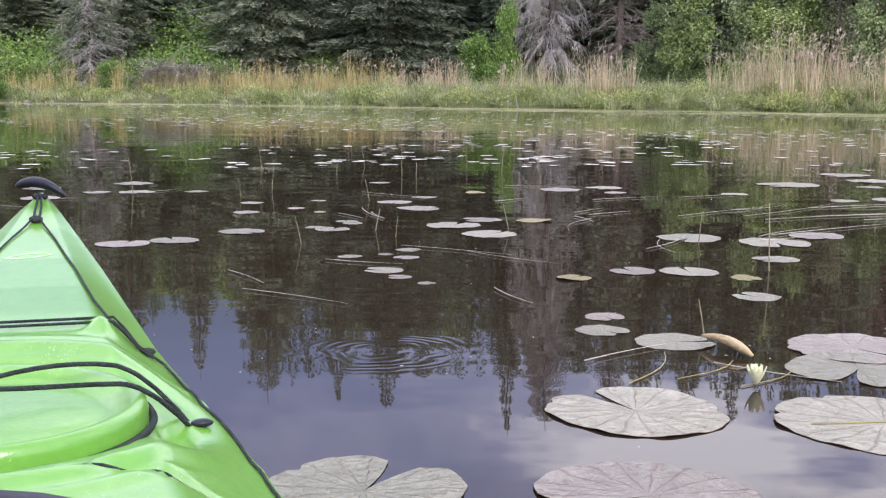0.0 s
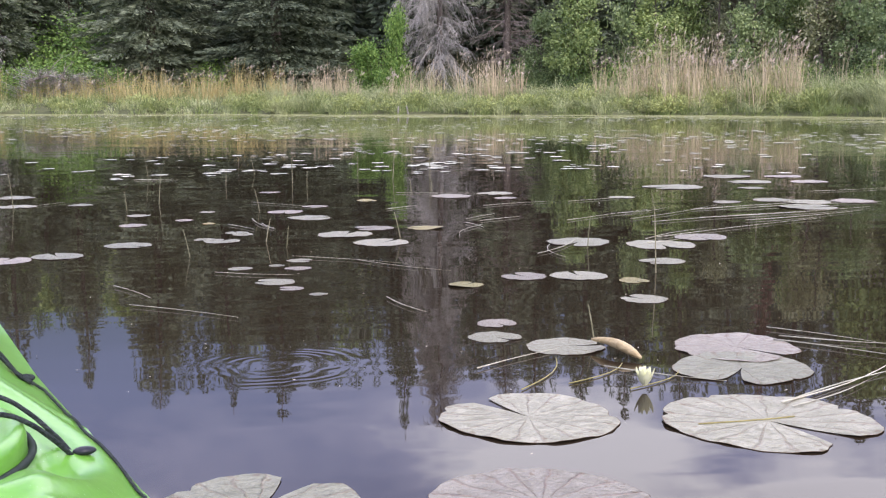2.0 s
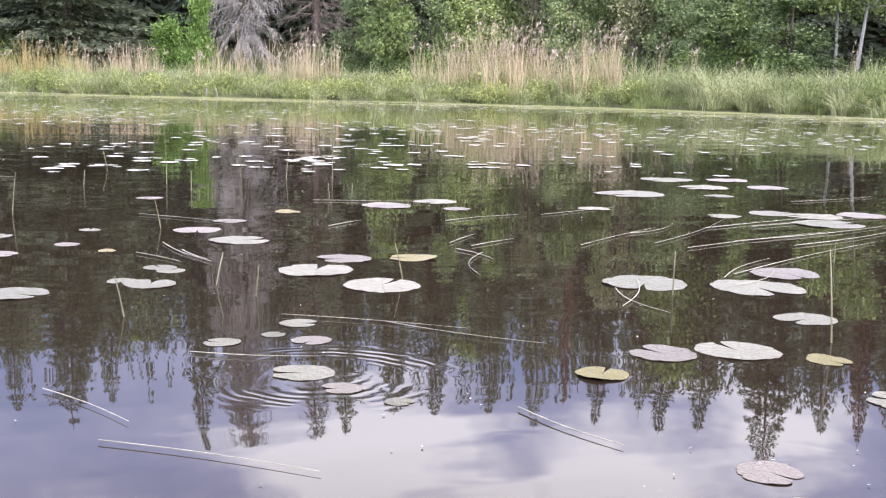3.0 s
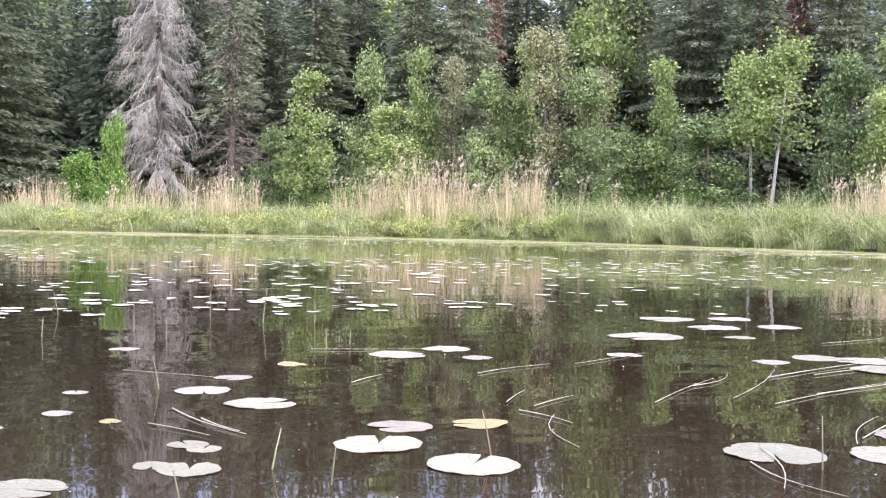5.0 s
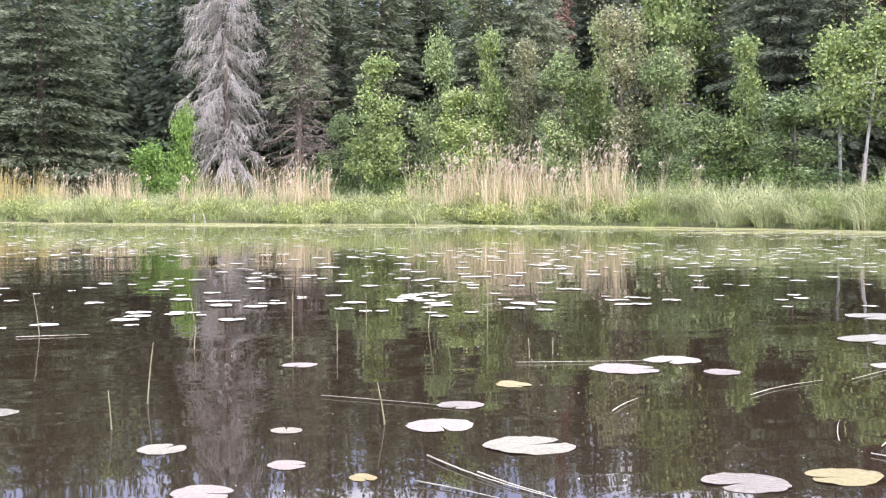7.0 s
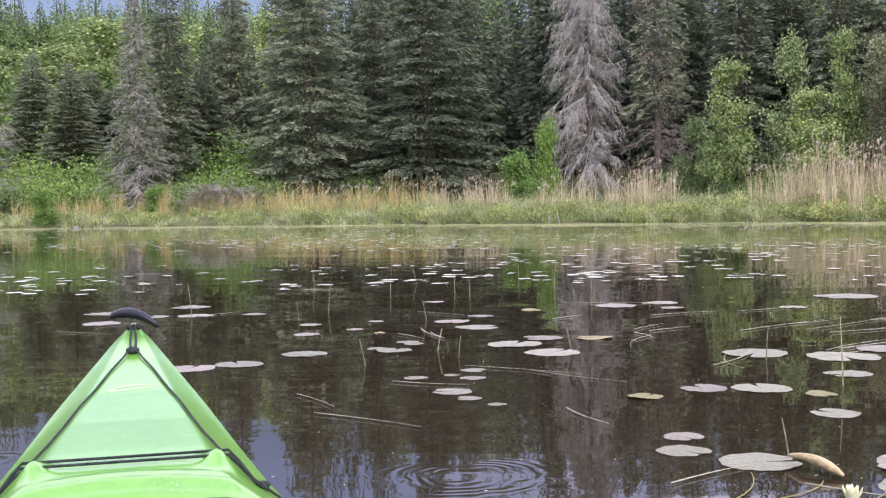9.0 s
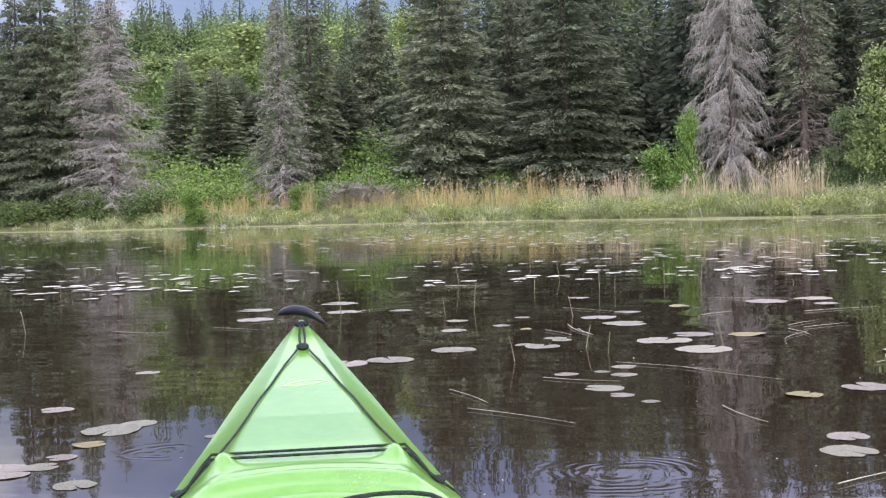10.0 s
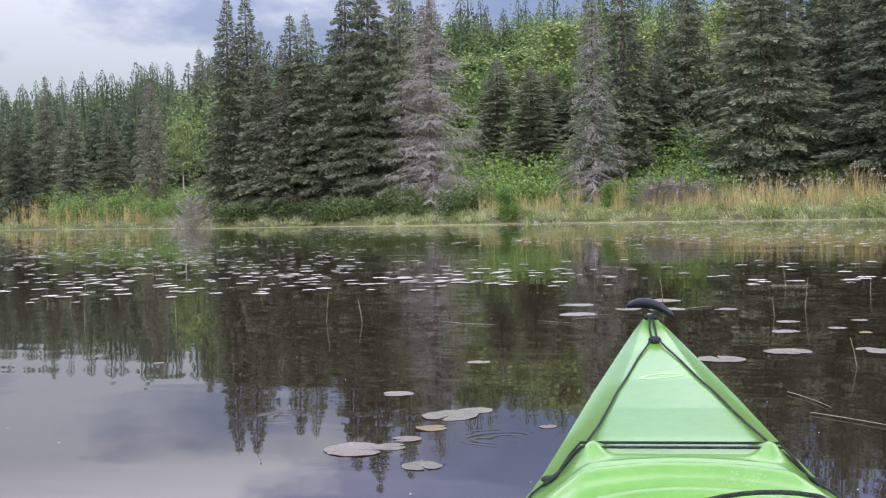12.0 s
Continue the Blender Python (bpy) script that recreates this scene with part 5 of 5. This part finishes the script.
PADS_OFF_SHORE = [(0.00, 6.54, 0.071, 227), (0.15, 5.19, 0.122, 68), (0.29, 5.42, 0.094, 187), (0.30, 4.88, 0.121, 49), (-0.31, 5.25, 0.047, 69), (-0.46, 5.08, 0.049, 253), (0.83, 7.08, 0.128, 344), (1.12, 7.24, 0.113, 223), (1.14, 6.90, 0.071, 320), (1.84, 6.84, 0.080, 259), (3.06, 8.46, 0.175, 197), (3.03, 7.90, 0.153, 179), (3.47, 8.39, 0.141, 273), (2.85, 7.39, 0.085, 208), (3.45, 7.85, 0.133, 299), (2.36, 6.46, 0.084, 172), (2.67, 6.53, 0.116, 349), (2.81, 6.39, 0.132, 143), (3.10, 6.39, 0.127, 343), (2.70, 6.10, 0.156, 356), (-0.87, 5.69, 0.069, 335), (-0.34, 5.32, 0.054, 108)]
PADS_AHEAD = [(-0.24, 4.20, 0.044, 156), (-0.11, 4.26, 0.030, 36), (-0.03, 4.38, 0.049, 346), (-0.03, 4.18, 0.047, 232), (-0.10, 3.88, 0.068, 172), (-0.04, 3.74, 0.042, 176), (0.05, 3.62, 0.029, 315), (-1.88, 7.38, 0.122, 160), (-2.33, 6.98, 0.109, 176)]
PADS_PORT_SIDE = [(-1.56, 2.62, 0.084, 9), (-1.49, 2.68, 0.046, 33), (-1.49, 2.79, 0.040, 216), (-1.31, 2.50, 0.050, 311), (-1.52, 3.15, 0.088, 267), (-1.48, 3.25, 0.054, 212), (-1.86, 3.48, 0.054, 208), (-1.90, 4.30, 0.047, 76), (-2.13, 6.37, 0.108, 324), (-1.70, 6.77, 0.104, 300), (-0.92, 6.17, 0.062, 44), (-3.23, 3.94, 0.025, 275), (-1.18, 3.07, 0.025, 120)]
PROTOS = [pad_data("lily_leaf_%s" % c, 60 + i, mt) for i, (c, mt) in enumerate((("a", M_PAD), ("b", M_PAD), ("c", M_PAD_PINK), ("d", M_PAD), ("e", M_PAD_PINK), ("f", M_PAD)))]
OLD = pad_data("old_lily_leaf", 90, M_PAD_OLD, 0.15)


def lily_pad(x, y, r, turn, kind, label):
    root = new("lily_pad")
    root.matrix_basis = pose(x, y, 0.001, 0, 0, turn) @ Matrix.Diagonal((r, r, 0.5 * min(r, 0.16), 1))
    part_mesh("leaf", kind[0], root)
    part_mesh("rim", kind[1], root)
    return tagged(root, label, "lily pad", "floating lily pads")


placed = []


def strew(rows, label, start):
    for i, (x, y, r, turn) in enumerate(rows):
        if any((x - a) ** 2 + (y - b) ** 2 < (0.62 * (r + c)) ** 2 for a, b, c in placed):
            continue
        placed.append((x, y, r))
        lily_pad(x, y, r, turn, PROTOS[(i + start) % len(PROTOS)], label)


strew(PADS_BESIDE_BOW, "broad grey-green lily pad with a notch, floating", 0)
strew(PADS_ACROSS_BOW, "pale grey lily pad lying flat on the water", 3)
strew(PADS_OFF_SHORE, "pale pinkish-grey lily pad on dark water", 2)
strew(PADS_AHEAD, "small pale green lily pad afloat", 5)
strew(PADS_PORT_SIDE, "pinkish-grey lily pad mirrored in sky-lit water", 2)
for x, y, r, turn in ((0.53, 5.40, 0.084, 167), (-0.51, 5.72, 0.032, 277), (0.30, 6.86, 0.060, 292), (1.10, 3.75, 0.050, 291), (0.53, 3.74, 0.060, 53), (-1.49, 2.95, 0.045, 40)):
    lily_pad(x, y, r, turn, OLD, "yellowed dying lily pad with a lifted edge")


def far_pads():
    """Small leaves past the countable ones, joined."""
    rs = np.random.RandomState(8)
    vs, fs = [], []
    count = 0
    while count < 4000:
        az, r = rs.uniform(-44, 50), 9.0 + 37 * rs.rand() ** 0.8
        p = polar(az, r)
        den = noise.noise((p.x * 0.16, p.y * 0.16, 2.0)) + 0.35 * noise.noise((p.x * 0.6, p.y * 0.6, 5.0)) + 0.10
        if rs.rand() > (0.25 + 1.6 * den) * (0.8 if az > 6 else 1.0) or r > shore(az) - 1.5:
            continue
        count += 1
        rad = rs.uniform(0.03, 0.078)
        o = len(vs)
        t0 = rs.uniform(0, 6.28)
        tilt = rs.normal(0, 0.008, 2)
        for k in range(12):
            t = t0 + 0.25 + (6.283 - 0.5) * k / 11
            e = rad * (1 + 0.08 * math.sin(3 * t + t0))
            vs.append((p.x + e * math.cos(t), p.y + e * math.sin(t), 0.005 + 0.001 * math.sin(4 * t) + tilt[0] * math.cos(t) * rad))
        vs.append((p.x + 0.12 * rad * math.cos(t0), p.y + 0.12 * rad * math.sin(t0), 0.005))
        for k in range(11):
            fs.append((o + 12, o + k, o + k + 1))
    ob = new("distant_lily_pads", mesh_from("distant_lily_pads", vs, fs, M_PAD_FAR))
    tagged(ob, "many small lily pads scattered over the pond, coloured pale for sky sheen", "lily pads", kind="stuff")


far_pads()


def water_lily(x, y):
    root = new("water_lily_flower")
    root.matrix_basis = pose(x, y, 0.01)
    for ring, (n, tilt, ln, wd) in enumerate(((8, 52, 0.027, 0.013), (7, 72, 0.026, 0.011))):
        for k in range(n):
            a = 2 * math.pi * (k + 0.5 * ring) / n
            bm = bmesh.new()
            rows = []
            for i, t in enumerate((0, 0.3, 0.65, 1.0)):
                w = wd * math.sin(math.pi * min(0.97, 0.15 + 0.85 * t)) * 0.5 + 0.001
                rr, zz = 0.005 + ln * t * math.cos(radians(tilt)), ln * t * math.sin(radians(tilt)) + 0.012 * t * t
                rows.append([bm.verts.new((math.cos(a) * rr - math.sin(a) * s * w, math.sin(a) * rr + math.cos(a) * s * w, zz + 0.003 * abs(s))) for s in (-1, 0, 1)])
            for i in range(3):
                for j in range(2):
                    bm.faces.new((rows[i][j], rows[i][j + 1], rows[i + 1][j + 1], rows[i + 1][j]))
            part("petal", bm, M_PETAL, root)
    bm = bmesh.new()
    bmesh.ops.create_uvsphere(bm, u_segments=12, v_segments=8, radius=0.008)
    bmesh.ops.translate(bm, verts=bm.verts, vec=(0, 0, 0.012))
    part("stamens", bm, M_YELLOW, root, "yellow stamens")
    tagged(root, "white water lily flower with a yellow centre", "flower")


water_lily(0.75, 2.35)


def rolled_leaf(a, b, r):
    """A lily leaf that has rolled up into a thick spindle, one end on the pads."""
    a, b = Vector((*a, 0.022)), Vector((*b, 0.010))
    pts = [a.lerp(b, t) + Vector((0, 0, 0.012 * math.sin(math.pi * t))) for t in np.linspace(0, 1, 9)]
    vs, fs = tube(pts, [r * w for w in (0.25, 0.5, 0.68, 0.82, 0.95, 1.0, 0.96, 0.75, 0.3)], 12)
    ob = new("rolled_lily_leaf", mesh_from("rolled_lily_leaf", vs, fs, M_ROLLED, True))
    tagged(ob, "rolled-up buff brown lily leaf beside the flower", "leaf")


rolled_leaf((0.73, 2.76), (0.81, 2.60), 0.012)


# ---- straws, stalks and small things ----
def straw(a, b, r=0.004, sag=0.0, label="pale dry straw floating on the water"):
    a, b = Vector((*a, 0.006)), Vector((*b, 0.006))
    side = (b - a).cross(Vector((0, 0, 1))) * sag
    pts = [a.lerp(b, t) + side * math.sin(math.pi * t) for t in np.linspace(0, 1, 7)]
    ob = new("straw", mesh_from("straw", *tube(pts, [r * (1 - 0.6 * i / 6) for i in range(7)], 5), M_STRAW, True))
    tagged(ob, label, "straw", "floating straws")


def stalk(az, dist, h, lean, turn):
    """A bare stem that stands out of the water, bent near its middle."""
    p = polar(az, dist)
    dx, dy = math.cos(radians(turn)), math.sin(radians(turn))
    pts = [(p.x + dx * lean * h * t * t, p.y + dy * lean * h * t * t, -0.15 + (h + 0.15) * t) for t in np.linspace(0, 1, 6)]
    ob = new("stalk", mesh_from("stalk", *tube(pts, [0.0030, 0.0029, 0.0027, 0.0024, 0.002, 0.0012], 5), M_STALK, True))
    tagged(ob, "thin bare stalk standing out of the water", "stalk", "standing stalks")


STRAWS_BY_BOW = [
    (1.24, 2.93, 1.44, 2.72), (1.23, 2.82, 1.51, 2.68), (1.20, 2.78, 1.43, 2.55), (0.99, 2.20, 1.36, 2.49), (1.02, 2.22, 1.35, 2.44), (1.00, 2.17, 1.24, 2.35),
    (0.42, 2.56, 0.64, 2.74), (0.26, 3.52, 0.36, 3.26), (-0.41, 5.64, -0.27, 5.41), (-0.31, 5.88, -0.17, 5.40),
]
STRAWS_SHEAF = [
    (1.25, 5.59, 1.79, 6.05), (1.57, 5.60, 2.30, 6.34), (1.64, 5.46, 2.51, 5.82), (1.93, 5.61, 3.02, 6.03), (2.26, 6.04, 3.22, 6.30), (3.09, 7.03, 3.77, 7.24),
    (1.50, 4.87, 2.51, 5.50), (2.11, 5.46, 2.88, 5.84), (2.02, 6.02, 3.10, 6.43), (-0.25, 5.68, -0.18, 5.45), (0.76, 5.72, 0.94, 5.96),
]
STRAWS_OFF_SHORE = [
    (0.94, 6.41, 1.35, 6.60), (1.58, 5.89, 1.91, 6.13), (0.74, 5.57, 0.80, 5.31), (0.99, 4.69, 0.98, 4.31), (1.13, 4.84, 0.89, 4.42), (0.81, 5.46, 0.65, 4.98),
    (1.43, 4.81, 1.81, 5.16), (1.40, 4.68, 1.68, 4.92),
]
STRAWS_AHEAD = [
    (-0.06, 4.48, 0.37, 4.22), (0.18, 4.35, 0.51, 4.02), (-0.51, 3.48, -0.17, 3.24), (0.71, 2.55, 0.94, 2.38), (0.82, 5.63, 1.05, 5.80),
]
STRAWS_PORT = [
    (-2.22, 5.93, -1.87, 5.76), (-0.32, 4.10, -0.04, 4.00), (-0.62, 3.84, -0.46, 3.58), (-2.73, 5.79, -2.37, 5.68),
]
for rows, width, bow in ((STRAWS_BY_BOW, 0.0019, 0.04), (STRAWS_SHEAF, 0.0018, 0.03), (STRAWS_OFF_SHORE, 0.0018, 0.09), (STRAWS_AHEAD, 0.0013, 0.04), (STRAWS_PORT, 0.0013, 0.05)):
    for k, (xa, ya, xb, yb) in enumerate(rows):
        straw((xa, ya), (xb, yb), width * (0.75 + 0.13 * (k % 5)), bow * (1 if k % 2 else -0.6))
for a, b in (((0.49, 2.37), (0.62, 2.66)), ((0.60, 2.41), (0.76, 2.58)), ((0.72, 2.35), (0.87, 2.50)), ((0.78, 2.08), (0.98, 2.11))):
    ob = new("leaf_stem", mesh_from("leaf_stem", *tube([Vector((*a, 0.003)).lerp(Vector((*b, 0.003)), t) + Vector((0.03 * math.sin(math.pi * t), 0, 0)) for t in np.linspace(0, 1, 7)], 0.0013, 6), M_STEM, True))
    tagged(ob, "olive yellow lily stem trailing at the surface", "stem", "trailing lily stems")
rw = random.Random(21)
for i in range(14):
    az, r = rw.uniform(-14, 42), rw.uniform(6.0, 14)
    p = polar(az, r)
    a = radians(rw.uniform(-50, 60))
    ln = rw.uniform(0.15, 0.6)
    straw((p.x, p.y), (p.x + ln * math.cos(a), p.y + ln * math.sin(a)), rw.uniform(0.0010, 0.0018), rw.uniform(-0.05, 0.05))
STALKS = [(-1.03, 6.48, 0.11), (-0.20, 4.97, 0.10), (-0.10, 4.77, 0.09), (-0.45, 4.55, 0.11), (0.40, 4.97, 0.12), (1.22, 3.91, 0.23), (1.12, 4.57, 0.13), (2.01, 5.06, 0.08), (0.77, 2.87, 0.09), (-5.85, 6.28, 0.17), (-4.82, 5.28, 0.24), (-6.01, 7.00, 0.07), (-6.70, 8.53, 0.08), (-5.16, 7.66, 0.14), (-3.20, 5.74, 0.13), (-0.92, 6.86, 0.19), (-0.19, 8.36, 0.23), (0.29, 8.91, 0.17), (-0.65, 8.17, 0.10), (-0.52, 9.38, 0.14), (-1.28, 8.85, 0.20)]
for x, y, h in STALKS:
    stalk(math.degrees(math.atan2(-x, y)), math.hypot(x, y), h, rw.uniform(0.05, 0.35), rw.uniform(0, 360))
for i in range(12):
    az = rw.uniform(-6, 46)
    stalk(az, rw.uniform(5.5, 10.0), rw.uniform(0.06, 0.22), rw.uniform(0.0, 0.4), rw.uniform(0, 360))


def post(az, off, h, lean):
    p = polar(az, shore(az) + off)
    pts = [(p.x + lean * t, p.y, -0.3 + (h + 0.3) * t) for t in np.linspace(0, 1, 4)]
    ob = new("wooden_post", mesh_from("wooden_post", *tube(pts, [0.030, 0.029, 0.027, 0.022], 8), M_WOOD, True))
    tagged(ob, "short weathered grey post at the water's edge", "post", "shore posts")


for az, off, h, lean in ((-3.35, -0.25, 0.42, 0.05), (-4.0, -0.25, 0.45, -0.12), (-5.7, -0.2, 0.3, 0.0)):
    post(az, off, h * 0.65, lean)


def stone(az, off, s, seed):
    rs = np.random.RandomState(seed)
    p = polar(az, shore(az) + off, 0.02)
    bm = bmesh.new()
    bmesh.ops.create_icosphere(bm, subdivisions=3, radius=s)
    for v in bm.verts:
        v.co *= 1 + 0.25 * noise.noise(v.co * (2.2 / s) + Vector((seed, 0, 0)))
        v.co.z *= 0.6
    root = new("stone")
    root.matrix_basis = Matrix.Translation(p)
    part("rock", bm, M_STONE, root)
    tagged(root, "pale rounded stone at the waterline", "stone", "shore stones")


for i, (az, off, s) in enumerate(((23.0, 0.1, 0.15), (19.6, 0.0, 0.13), (26.5, -0.1, 0.14), (24.0, 0.15, 0.12), (35.6, 0.1, 0.18))):
    stone(az, off, s, i + 3)


def fallen_snag(az, dist, z, length, turn):
    """A pale broken trunk lying in the undergrowth."""
    p = polar(az, dist, ground_z(az, dist) + z)
    dx, dy = math.cos(radians(turn)), math.sin(radians(turn))
    root = new("fallen_trunk")
    root.matrix_basis = Matrix.Translation(p)
    pts = [(dx * length * t, dy * length * t, 0.25 * math.sin(2.6 * t)) for t in np.linspace(0, 1, 7)]
    part_mesh("log", mesh_from("log", *tube(pts, [0.07 - 0.008 * i for i in range(7)], 8), M_DEAD_DK, True), root)
    rs = np.random.RandomState(4)
    for k in range(7):
        t = rs.uniform(0.2, 0.95)
        a = Vector((dx * length * t, dy * length * t, 0.25 * math.sin(2.6 * t)))
        b = a + Vector((rs.uniform(-0.7, 0.7), rs.uniform(-0.6, 0.3), rs.uniform(0.2, 0.9)))
        part_mesh("branch", mesh_from("branch", *tube([a, (a + b) / 2 + Vector((0, 0, 0.1)), b], [0.022, 0.014, 0.006], 5), M_DEAD_DK, True), root)
    tagged(root, "pale grey fallen trunk in the undergrowth", "log")


fallen_snag(14.2, 50.2, 0.8, 1.6, 12)


def debris():
    """Fine bits of leaf and seed that drift on the water."""
    rs = np.random.RandomState(31)
    az, r = np.radians(rs.uniform(-44, 50, 600)), 1.8 + 9 * rs.rand(600) ** 1.2
    pos = np.stack([-np.sin(az) * r, np.cos(az) * r, np.full(600, 0.003)], 1)
    keep = (np.abs(pos[:, 0]) > 0.42) | (pos[:, 1] > 2.4)
    pos = pos[keep]
    m = len(pos)
    d = np.concatenate([rs.normal(0, 1, (m, 2)), rs.uniform(0, 0.2, (m, 1))], 1)
    size = rs.uniform(0.0022, 0.0055, m) * (0.6 + 0.12 * np.linalg.norm(pos, axis=1))
    q = spray_quads(pos, d, size * rs.uniform(1, 2.2, m), size * 0.8, rs, 6.0)
    tagged(new("floating_debris", quads_mesh("floating_debris", q, M_STRAW)), "pale specks of plant debris on the water", "debris", kind="stuff")


debris()
